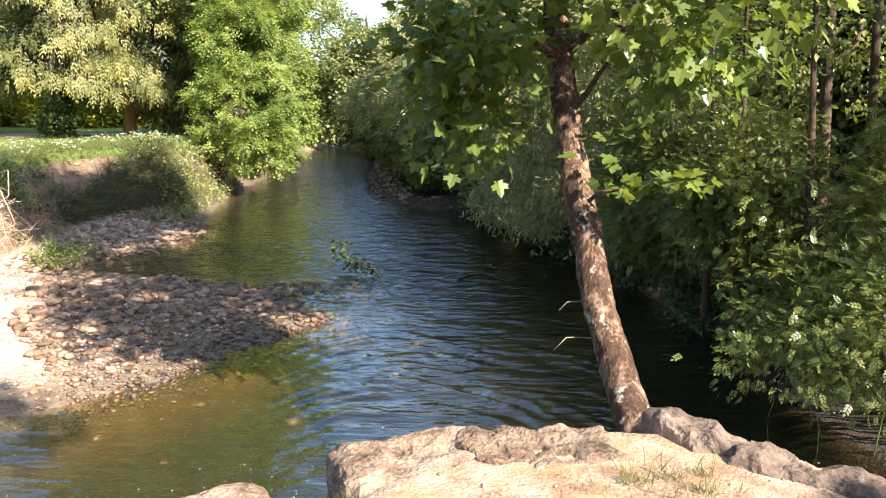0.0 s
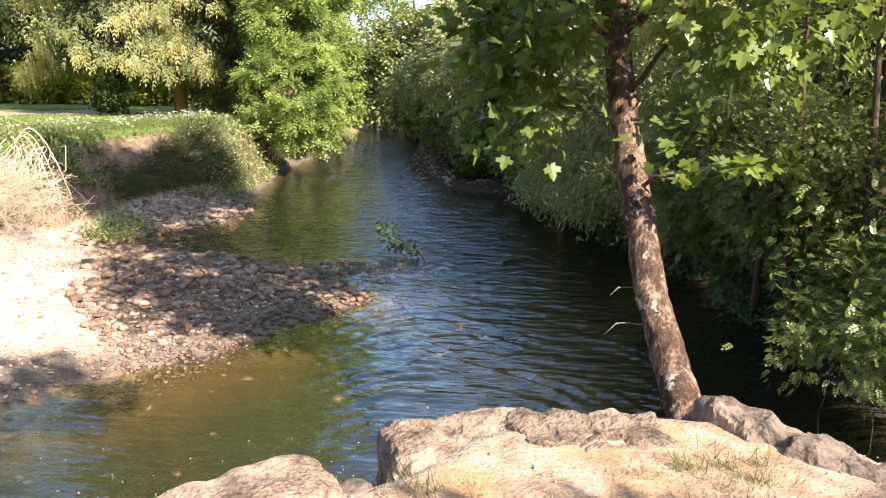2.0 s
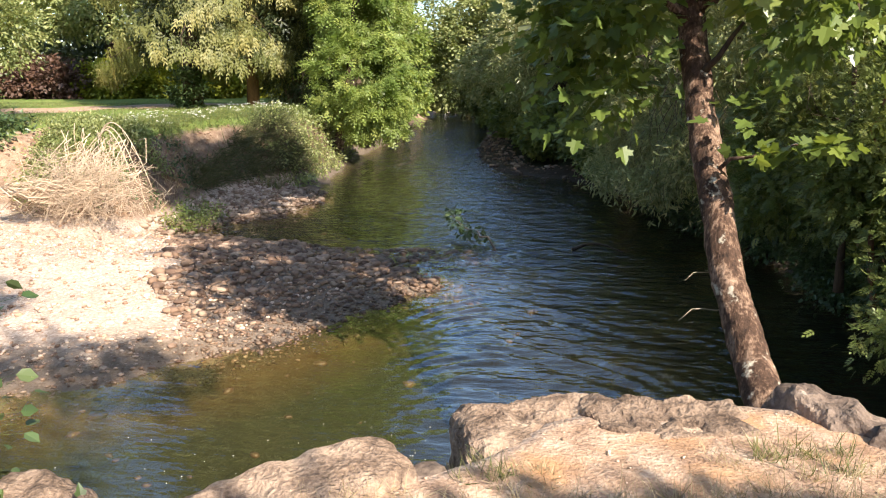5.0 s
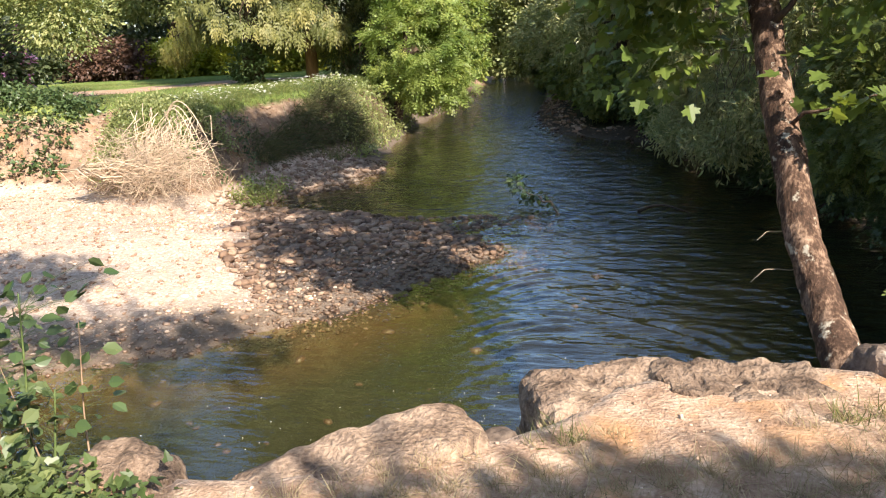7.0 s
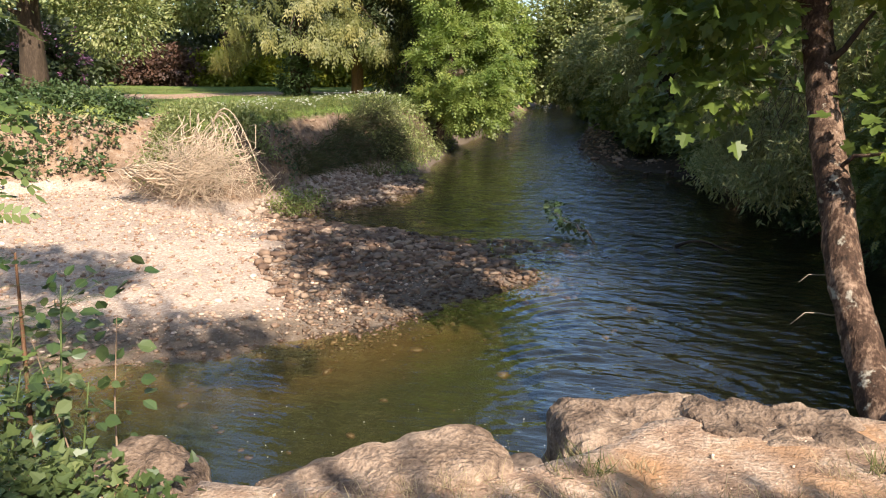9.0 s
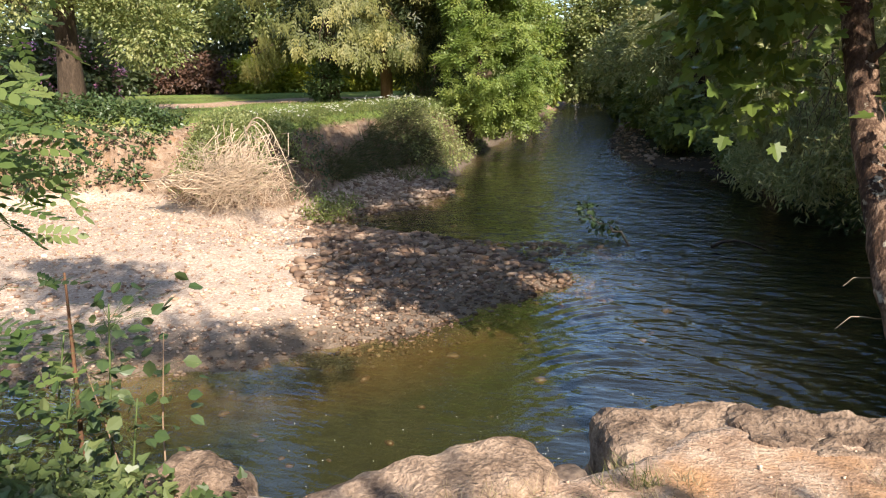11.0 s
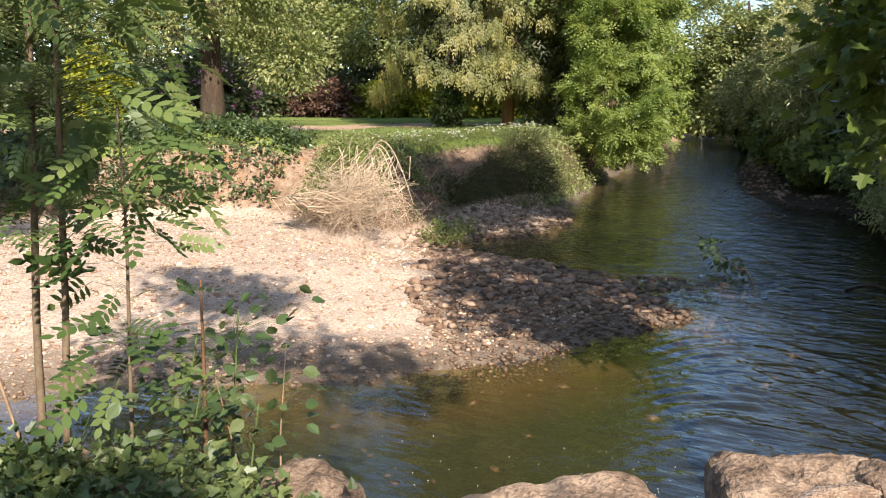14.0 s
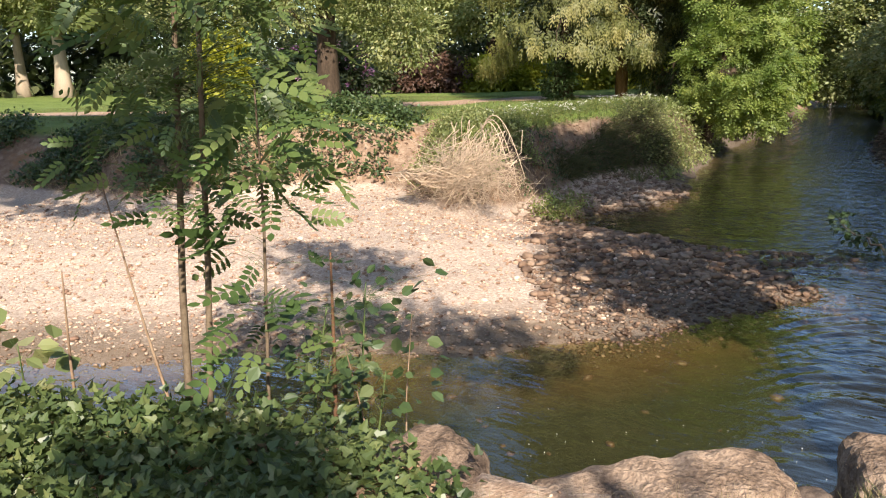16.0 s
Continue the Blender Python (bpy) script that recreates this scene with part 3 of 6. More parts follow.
def ripples(x, y):
    """Small standing waves: a fan of ripples below the riffle, chop upstream, calm by the near rocks."""
    off = x + 0.75
    bow = y + np.where(off > 0, 0.95, 1.7) * (np.sqrt(off ** 2 + 0.16) - 0.4) + 0.22 * wavy(x, y, 1.1) + 0.07 * wavy(x, y, 3.7, 2)
    fan_w = np.exp(-((y - 8.1) / 2.1) ** 2) * soft(-2.0, -0.8, x + 0.12 * (y - 8)) * soft(3.2, 1.4, x)
    z = np.zeros(x.shape)
    for k, (q, a) in enumerate(((11.0, 0.010), (17.5, 0.013), (25.0, 0.009), (37.0, 0.0045))):
        z = z + a * np.sin(bow * q + 1.9 * wavy(x, y, 1.3 + 0.5 * k, k)) * np.clip(0.35 + 0.95 * wavy(x * (1 + 0.3 * k), y, 2.2 + 0.6 * k, 3 + k), 0, 1)
    z = z * fan_w + 0.006 * fan_w * wavy(x, y, 9.0, 4)
    rough = np.exp(-(((x + 0.3) / 2.4) ** 2 + ((y - 12.6) / 2.0) ** 2))
    swift = soft(8.6, 11.0, y + 0.4 * x)
    z += 0.020 * rough * wavy(x, y, 6.5, 1) + swift * (0.011 * wavy(x * 0.7, y * 1.4, 5.0, 2) + 0.006 * wavy(x * 0.8, y * 1.5, 11.0, 5))
    return z + 0.003 * wavy(x, y, 4.0, 6)


wxs, wys = stepped(-7, 3.2, 0.055, -90, 30), stepped(2.4, 18, 0.055, -50, 112)
WATER = water_material()
water_me, _ = grid_mesh("river_water", wxs, wys, ripples, WATER, lambda v: inside(v[:, 0], v[:, 1], RIVER) | (np.abs(land(v[:, 0], v[:, 1])[0]) < 0.25))
wv = np.empty(len(water_me.vertices) * 3, np.float32)
water_me.vertices.foreach_get("co", wv)
wv = wv.reshape(-1, 3)
chop = 0.16 + 0.75 * soft(9, 13, wv[:, 1]) + 0.6 * soft(20, 30, wv[:, 1]) + 0.35 * np.exp(-((wv[:, 1] - 8.6) / 2.0) ** 2) * soft(-1.5, 0.5, wv[:, 0])
murk = 0.01 + 0.12 * np.clip(-land(wv[:, 0], wv[:, 1])[0], 0, 0.6)
water_me.attributes.new("murk", "FLOAT", "POINT").data.foreach_set("value", murk.astype(np.float32))
riffle = 0.02 + 0.03 * soft(8.6, 14.5, wv[:, 1] + 0.7 * wavy(wv[:, 0], wv[:, 1], 1.1))
water_me.attributes.new("riffle", "FLOAT", "POINT").data.foreach_set("value", riffle.astype(np.float32))
water_me.attributes.new("chop", "FLOAT", "POINT").data.foreach_set("value", chop.astype(np.float32))
tagged(new("water", water_me), "clear shallow river rippling over brown gravel", "water", kind="structure")


def ground_at(x, y):
    return float(land(np.array([x]), np.array([y]))[0][0])


# ---- boulders of the near bank ----
def rock_mesh(name, size, seed, material, level=5, cuts=9, block=7.0, worn=1.0):
    """A hewn block: a squared body cut by random planes, then split, pitted and weathered."""
    rng = np.random.default_rng(seed)
    bm = bmesh.new()
    bmesh.ops.create_icosphere(bm, subdivisions=level, radius=1)
    v = np.array([q.co for q in bm.verts])
    t = np.array([[q.index for q in f.verts] for f in bm.faces])
    bm.free()
    n = unit(rng.normal(size=(cuts, 3)) * (1, 1, 0.8))
    h = rng.uniform(0.92, 1.3, cuts)
    dots = v @ n.T
    r = np.min(np.where(dots > 0.05, h / np.maximum(dots, 0.05), 9), 1)
    r = np.minimum(r, (np.abs(v) ** block).sum(1) ** (-1 / block))
    p = v * r[:, None] * np.array(size)
    off = Vector((seed * 3.1, seed * 1.7, 0))
    d = np.empty(len(p))
    for i, q in enumerate(p):
        w = Vector(q) + off
        broad = noise.noise(w * 3.2) * 0.045
        ledge = noise.noise(w * 6.5)
        ledge = (0.5 - abs(ledge)) * 0.045
        strata = noise.noise(Vector((w.x * 2.5, w.y * 2.5, w.z * 12))) * 0.006
        d[i] = broad + ledge + strata + noise.noise(w * 17) * 0.018 + noise.noise(w * 38) * 0.009 + noise.noise(w * 75) * 0.003
    p = p + unit(v) * (d * worn)[:, None]
    return tri_mesh(name, p, t, material, level < 6)


def boulder(place, size, turn, seed, label, level=5, tilt=(0, 0), cuts=9, material=None, block=7.0, worn=1.0):
    ob = new("boulder", rock_mesh("boulder", size, seed, material or ROCK, level, cuts, block, worn))
    ob.matrix_world = pose(*place, tilt[0], tilt[1], turn)
    return tagged(ob, label, "boulder", "boulders along the near bank")


boulder((-0.08, 3.82, 0.665), (0.38, 0.30, 0.44), 16, 3, "broad flat-topped tan boulder with a dark split face", level=6, tilt=(3, 2))
boulder((0.46, 3.91, 0.665), (0.40, 0.33, 0.46), 6, 14, "low tan boulder split from its neighbour by a crack", level=6, tilt=(3, 3), cuts=7)
boulder((-1.04, 3.07, 0.70), (0.54, 0.20, 0.45), 38, 5, "sloping grey-brown boulder with orange lichen on top", level=6, tilt=(8, -6), cuts=8, worn=0.7)
boulder((-1.86, 2.84, 0.76), (0.27, 0.17, 0.42), -12, 12, "rounded pinkish boulder half hidden in ivy", cuts=12, block=3.5)
boulder((1.17, 3.98, 0.74), (0.34, 0.15, 0.42), -36, 21, "dark angular boulder beside the leaning trunk", tilt=(-10, 9), cuts=9, material=ROCK_DARK, level=6)
boulder((1.60, 3.62, 0.74), (0.40, 0.16, 0.38), -38, 27, "long low dark boulder sunk in dry earth", cuts=8, tilt=(-8, 5), material=ROCK_DARK, level=6)
boulder((-0.56, 3.42, 0.86), (0.10, 0.09, 0.16), 40, 33, "small dark wedge of stone between two boulders", level=4, material=ROCK_DARK, block=4.0, worn=0.5)
boulder((0.85, 4.40, 0.15), (0.55, 0.40, 0.5), 60, 41, "wet dark boulder at the foot of the bank", level=4, material=ROCK_DARK)
boulder((-1.5, 3.25, 0.0), (0.5, 0.35, 0.45), 10, 43, "dark boulder under the bank at the waterline", level=4, material=ROCK_DARK)


# ---- trees of the far left bank ----
def conifer(name, label, base, height, radius, seed, bark=None, girth=0.36):
    """A cypress with drooping, layered sprays hung from bent boughs."""
    rng = np.random.default_rng(seed)
    root = thing(name, base, label, "conifer tree")
    line = np.stack([np.linspace(0, 0.2, 9), np.linspace(0, 0.1, 9), np.linspace(-0.2, height, 9)], 1)
    part("trunk", tri_mesh("trunk", *tube(line, np.linspace(girth, 0.03, 9), 10, 0.05, rng), bark or BARK, True), root)
    v, t, tint, core = [], [], [], []
    count = int(70 + 58 * radius)
    for i in range(count):
        f = (i / count) ** 1.15
        z = 2.1 + f * (height - 2.4)
        reach = radius * (1 - f) ** 0.7 * rng.uniform(0.7, 1.12) + 0.25
        a = rng.uniform(0, 2 * np.pi)
        d = np.array((math.cos(a), math.sin(a), 0))
        tip = d * reach + (0, 0, z - 0.30 * reach)
        s = bend_line((0, 0, z + 0.1), tip, 0.16 * reach, 6, rng, 0.03)
        if i % 6 == 0:
            part("bough", tri_mesh("bough", *tube(s, np.linspace(0.045, 0.008, 6), 5), BARK, True), root)
        core.append(s[2])
        # each bough ends in hanging fans of sprays
        side = np.cross(d, (0, 0, 1))
        for k in range(4):
            q = s[-1] + (s[1] - s[-1]) * (0.0, 0.12, 0.3, 0.55)[k] + side * rng.normal() * 0.28 * reach / radius + (0, 0, 0.06)
            n = 24
            u = rng.uniform(0, 1, n)
            at = q + np.outer(rng.normal(size=n) * 0.20, side) + np.outer(rng.normal(size=n) * 0.07, d) + np.outer(u, (0, 0, -0.48))
            way = unit(d * 0.35 + np.outer(rng.normal(size=n) * 0.45, side) + np.array((0, 0, -1.0)) + rng.normal(size=(n, 3)) * 0.12)
            up = unit(d + rng.normal(size=(n, 3)) * 0.35 + (0, 0, 0.4))
            vv, tt = strew(FROND, at, frames_of(way, up), 0.24 * rng.uniform(0.7, 1.2, n))
            v.append(vv)
            t.append(tt)
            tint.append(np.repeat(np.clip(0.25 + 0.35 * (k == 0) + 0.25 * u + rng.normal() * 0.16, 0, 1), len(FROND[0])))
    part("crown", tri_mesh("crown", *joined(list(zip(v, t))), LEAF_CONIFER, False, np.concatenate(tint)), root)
    # inner sprays take the dark leaf colour so gaps read as shade
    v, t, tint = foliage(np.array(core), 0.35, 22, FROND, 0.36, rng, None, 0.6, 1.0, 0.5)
    part("inner_crown", tri_mesh("inner_crown", v, t, LEAF_DARK, False, tint), root, "inner sprays given a dark leaf colour to read as shade")
    return root


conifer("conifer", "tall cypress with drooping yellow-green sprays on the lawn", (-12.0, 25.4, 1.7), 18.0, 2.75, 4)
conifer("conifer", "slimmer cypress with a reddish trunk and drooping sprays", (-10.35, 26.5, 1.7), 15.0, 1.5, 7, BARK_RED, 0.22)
shrub("ivy_clump", "dark ivy bushing out round the cypress trunk", (-12.0, 25.1, 1.7), [(-12.0, 25.0, 2.3, 0.5, 0.4, 0.75)], 60, 30, IVY_LEAF, 0.1, LEAF_IVY, 16, 0.2, 5, "ivy")
tree("broadleaf_tree", "broad round-leaved tree behind the cypresses", (-9.4, 29.4, 1.7), [(-9.4, 29.4, 1.5), (-9.4, 29.4, 5), (-9.6, 29.2, 10), (-9.6, 29.6, 15)],
     0.2, [(-9.0, 28.0, 8.2, 3.0, 2.6, 2.8), (-9.0, 26.6, 6.3, 1.8, 1.1, 1.0), (-8.3, 29, 5.6, 2.6, 2.2, 1.7), (-10.5, 28.5, 11.5, 3.0, 2.6, 2.5), (-9.5, 30, 15, 3.2, 2.6, 2.8)], 900, 44, OVAL_LEAF, 0.15, LEAF_PARK, None, 11, 0.42)
# dark bush added to fill the black hollow, which is the trees' shade
shrub("shade_bush", "dark bush added to stand for the black shade between the trees", (-9.1, 27.0, 1.6), [(-9.1, 27.4, 3.0, 1.2, 1.1, 1.6), (-8.6, 28.4, 4.6, 1.6, 1.4, 1.4)], 260, 50, LONG_LEAF, 0.2,
      LEAF_DARK, 12, 0.4, 8, "tree", 0.4, 0.7, stem_r=0.06)
tree("riverside_tree", "bright lime-green riverside tree leaning over the water", (-6.9, 24.6, 1.0), [(-6.9, 24.6, 0.5), (-6.5, 24.5, 2.4), (-6.2, 24.6, 5.5)], 0.13,
     [(-6.0, 24.3, 2.6, 1.5, 1.3, 1.5), (-5.7, 24.4, 1.6, 1.2, 1.1, 0.8), (-6.2, 25.2, 4.6, 1.45, 1.6, 1.6), (-6.0, 26.2, 6.6, 1.7, 1.8, 1.9)],
     640, 34, DROOP_SPRIG, 0.19, LEAF_BRIGHT, None, 13, 0.21, droop=0.5, shell=0.7, flat=0.5)
tree("tall_riverside_tree", "tall pale-green tree beside the river bend", (-8.2, 32, 1.5), [(-8.2, 32, 1.3), (-8, 32, 6), (-7.6, 32, 12)], 0.25,
     [(-7.2, 31, 6.5, 1.7, 2.2, 2.4), (-7.6, 32, 10, 2.1, 2.4, 2.8), (-6.6, 33, 3.6, 1.4, 2, 2.0), (-8.4, 31, 13, 2, 2, 2.2), (-5.8, 33, 10.3, 0.9, 1.2, 2.2), (-6.3, 34, 8.0, 1.0, 1.4, 2.0)], 400, 85, SMALL_LEAF, 0.16, LEAF_BRIGHT, None, 14, 0.38, droop=0.6)
# three high left-hand lobes are unseen, added to darken the river's reflection
tree("park_tree", "park tree with a thick ivied trunk and light hanging boughs", (-12.4, 13.9, 1.7), [(-12.4, 13.9, 1.4), (-12.35, 13.9, 4), (-12.2, 14, 7), (-12.4, 14.2, 13)], 0.27,
     [(-12.6, 14.2, 7.5, 3.2, 3.0, 2.0), (-15.8, 13.0, 7.6, 2.2, 1.8, 1.4), (-18.0, 12.8, 8.8, 2.6, 2.0, 1.6), (-16.5, 13.4, 11.0, 2.8, 2.2, 1.8), (-12.6, 14.4, 10.5, 3.6, 3.0, 2.2), (-12.2, 14.6, 13.2, 2.6, 2.4, 1.8), (-12.6, 13.4, 5.0, 2.0, 1.2, 0.8), (-15.0, 12.8, 4.6, 1.6, 1.2, 1.0), (-10.9, 14.7, 3.3, 0.9, 0.7, 0.65), (-10.8, 14.7, 3.5, 0.9, 0.7, 0.6), (-11.2, 14.6, 4.3, 1.1, 0.8, 0.7), (-11.2, 14.4, 4.6, 1.1, 0.8, 0.7), (-14.5, 13.6, 5.2, 1.8, 1.6, 1.2), (-10.6, 15.2, 5.8, 1.4, 1.3, 0.9), (-10.9, 14.5, 3.7, 0.9, 0.6, 0.8), (-11.3, 14.2, 4.9, 1.0, 0.7, 0.7), (-12.9, 13.2, 4.2, 1.3, 0.7, 0.6)],
     1300, 84, SMALL_LEAF, 0.088, LEAF_PARK, None, 15, 0.32)
PARK = [((-24.5, 42, 1.9), 0.42, 18, 16), ((-19, 47, 2.0), 0.35, 19, 17), ((-33, 43, 2.0), 0.4, 18, 18)]
for k, (b, r, h, s) in enumerate(PARK):
    tree("park_tree", "broad leafy park tree at the back of the lawn", b, [(b[0], b[1], b[2] - 0.3), (b[0] + 0.2, b[1], h * 0.55), (b[0], b[1] + 0.5, h)], r,
         [(b[0], b[1], h * 0.72, 4.5, 4, 3.8), (b[0] + 2.5, b[1] - 1, h * 0.5, 3, 3, 2), (b[0] - 2.8, b[1], h * 0.52, 3, 3, 2.2), (b[0] + 1.0, b[1] - 2, h * 0.34, 3.4, 2.4, 1.5), (b[0] - 2.0, b[1] - 1.5, h * 0.36, 3, 2.4, 1.4)], 760, 36, OVAL_LEAF, 0.22, LEAF_PARK, None, s, 0.7,
         group="park trees behind the lawn")
# the last two lobes of each crown are added to shade the woods behind
for k, (x, y) in enumerate(((-59, 32.2), (-52.6, 31.6))):
    tree("beech", "pale smooth-barked trunk in front of dark woods", (x, y, 1.9), [(x, y, 1.7), (x - 0.1, y, 6), (x, y, 13)], 0.45 + 0.1 * k,
         [(x, y, 11, 5, 4, 4), (x + 2, y, 8, 3, 3, 2), (x + 4, y - 1, 10, 5, 4, 2.5), (x + 5, y + 3, 8.5, 5, 4, 2)], 420, 45, OVAL_LEAF, 0.26, LEAF_PARK, BARK_PALE, 30 + k, 0.7, group="pale trunks")
SHRUBS = [("flowering_shrub", "rhododendron with pinkish purple blossom", (-21.5, 23.5, 1.7), 2.0, 2.6, LEAF_DARK, 40), ("red_shrub", "dark reddish-brown shrub by the path", (-26, 37.5, 1.8), 2.6, 1.9, LEAF_RED, 41),
          ("yellow_shrub", "yellow-green garden shrub beside the path", (-22.6, 38, 1.8), 1.5, 1.6, LEAF_YELLOW, 42),
          ("yellow_shrub", "yellow-green garden shrub beside the path", (-20.4, 39, 1.8), 1.5, 1.7, LEAF_YELLOW, 43),
          ("yellow_shrub", "yellow-green garden shrub beside the path", (-18.0, 40, 1.8), 1.6, 1.6, LEAF_YELLOW, 44),
          ("yellow_shrub", "tall golden shrub on the lawn", (-32, 28, 1.8), 1.6, 3.6, LEAF_YELLOW, 45),
          ("yellow_shrub", "yellow-green garden shrub under the trees", (-14.5, 41, 1.8), 1.6, 1.6, LEAF_YELLOW, 46),
          ("dark_shrub", "dark evergreen shrub under the trees", (-29, 34, 1.8), 2.4, 2.6, LEAF_DARK, 47), ("dark_shrub", "dark evergreen shrub under the trees", (-38, 30, 1.8), 3, 2.4, LEAF_DARK, 48),
          ("dark_shrub", "dark evergreen shrub at the back of the lawn", (-46, 34, 1.8), 3.4, 2.6, LEAF_DARK, 49),
          ("dark_shrub", "tall dark evergreen behind the pale trunks", (-66, 38, 1.8), 6, 6, LEAF_DARK, 140), ("dark_shrub", "tall dark evergreen behind the pale trunks", (-58, 42, 1.8), 6, 6.5, LEAF_DARK, 141),
          ("dark_shrub", "tall dark evergreen at the back of the lawn", (-48, 42, 1.8), 5, 6, LEAF_DARK, 142), ("dark_shrub", "tall dark evergreen at the back of the lawn", (-39, 42, 1.8), 4.5, 6, LEAF_DARK, 143)]
# dark shrubs added to stand for the shade beneath the park trees
SHRUBS += [("dark_shrub", "dark shrub added for the shade under the park trees", p, r, h, LEAF_DARK, 150 + k)
           for k, (p, r, h) in enumerate((((-22, 45, 1.9), 3.2, 4.2), ((-28.5, 45, 1.9), 3.4, 4.5), ((-16.5, 46, 1.9), 3, 4.2), ((-12.5, 44, 1.8), 2.4, 3.6)))]
for nm, lab, b, r, h, lf, s in SHRUBS:
    lobes = [(b[0], b[1], b[2] + h * 0.45, r, r * 0.8, h * 0.55), (b[0] + r * 0.5, b[1] - 0.3, b[2] + h * 0.35, r * 0.7, r * 0.6, h * 0.4)]
    root = shrub(nm, lab, b, lobes, 150, 45, OVAL_LEAF, 0.2, lf, s, 0.45, 6, group="garden shrubs by the path")
    if nm == "flowering_shrub":
        rng = np.random.default_rng(9)
        cc, out = lobe_clusters(lobes, 70, rng, 0.95)
        v, t, tint = foliage(cc - np.array(b), 0.16, 22, OVAL_LEAF, 0.12, rng, out)
        part("blossom", tri_mesh("blossom", v, t, LEAF_PINK, False, tint), root, "pink-purple flower trusses")

# ---- trees of the right bank ----
tree("willow", "grey-green willow hanging over the river", (2.7, 17.5, 0.3), [(2.7, 17.5, -0.1), (2.5, 17.6, 2), (2.3, 17.9, 3.6), (2.6, 18, 5)], 0.22,
     [(3.0, 17.2, 4.0, 1.9, 2.6, 1.5), (1.6, 17.6, 3.2, 1.0, 1.8, 1.3), (1.8, 15.6, 2.3, 1.0, 1.5, 1.3), (3.0, 15.6, 3.4, 1.4, 1.8, 1.4), (1.4, 20.2, 2.6, 0.9, 1.7, 1.3), (1.8, 22.0, 3.8, 1.2, 2.0, 1.5)],
     900, 60, WILLOW_LEAF, 0.15, LEAF_WILLOW, None, 50, 0.26, droop=0.5, limbs=22, spread=1.1, shell=0.35)
tree("willow", "grey-green willow upstream on the bank", (0.2, 27, 0.9), [(0.2, 27, 0.5), (-0.2, 27, 4), (-0.8, 27, 7)], 0.28,
     [(0.9, 27, 4.6, 2.2, 3.0, 1.8), (-0.9, 27.5, 2.9, 1.2, 2.4, 1.3), (-1.0, 31, 4.0, 1.7, 2.6, 1.9), (1.9, 26, 3.8, 1.8, 3, 2.2), (1.4, 30, 5.6, 2.0, 2.4, 1.6)], 800, 50, WILLOW_LEAF, 0.2, LEAF_WILLOW, None, 51, 0.36,
     droop=0.5, limbs=14, spread=1.1, shell=0.4)
tree("alder", "riverside alder with low boughs over the bend", (-1.0, 38, 1.0), [(-1, 38, 0.6), (-1.4, 38, 5), (-2, 38, 9)], 0.3,
     [(-0.4, 38, 4.8, 2.6, 3.5, 2.6), (-3.2, 41, 3.0, 2.2, 3, 1.6), (0.9, 37, 4, 2.4, 3, 2.8), (1.2, 39, 6.4, 2.4, 3, 2.2)], 800, 46, OVAL_LEAF, 0.17, LEAF_WILLOW, None, 52, 0.45, limbs=8)
tree("alder", "dark alder closing the far river bend", (-4.5, 56, 1.2), [(-4.5, 56, 0.8), (-5, 56, 5), (-5.5, 56, 9)], 0.3,
     [(-5.0, 56, 5.6, 3.4, 3, 3.4), (-8.5, 58, 6.6, 3.4, 3, 3.8), (-2.4, 55, 7, 2.6, 3, 3), (-7, 57, 1.8, 3, 2, 1.3)], 800, 45, OVAL_LEAF, 0.22, LEAF_PARK, None, 53, 0.55, limbs=6)
for k, (b, h) in enumerate((((-12.5, 44, 1.7), 12), ((-14.0, 58, 1.7), 13), ((3.5, 48, 1.5), 13), ((5, 30, 1.5), 12), ((6.5, 20, 1.5), 11))):
    tree("bank_tree", "leafy riverside tree in the distance", b, [(b[0], b[1], b[2] - 0.3), (b[0], b[1], h * 0.5), (b[0] + 0.3, b[1], h)], 0.3,
         [(b[0], b[1], h * 0.6, 3.2, 3.2, h * 0.36), (b[0] + 1, b[1] - 1, h * 0.4, 3, 3, h * 0.22)], 560, 45, OVAL_LEAF, 0.19, (LEAF_PARK, LEAF_BRIGHT, LEAF_PARK, LEAF_PARK, LEAF_BUSH)[k], None, 60 + k, 0.5,
         group="distant riverside trees")
# thicket by the near right bank
tree("alder", "slender alders with dark shaded foliage on the bank", (4.6, 10.0, 1.2), [(4.6, 10, 0.9), (4.5, 10, 4), (4.4, 10.1, 7)], 0.09,
     [(4.6, 10.2, 5.4, 2.0, 2.2, 1.7), (3.9, 10.6, 3.2, 1.3, 1.6, 1.5), (5.4, 9.2, 4.2, 1.6, 1.8, 1.6), (5.4, 12.2, 4.8, 2, 2.2, 2.0), (3.0, 12.6, 4.6, 1.4, 1.8, 1.4)], 420, 34, OVAL_LEAF, 0.085, LEAF_BUSH, None, 70, 0.28, limbs=16)
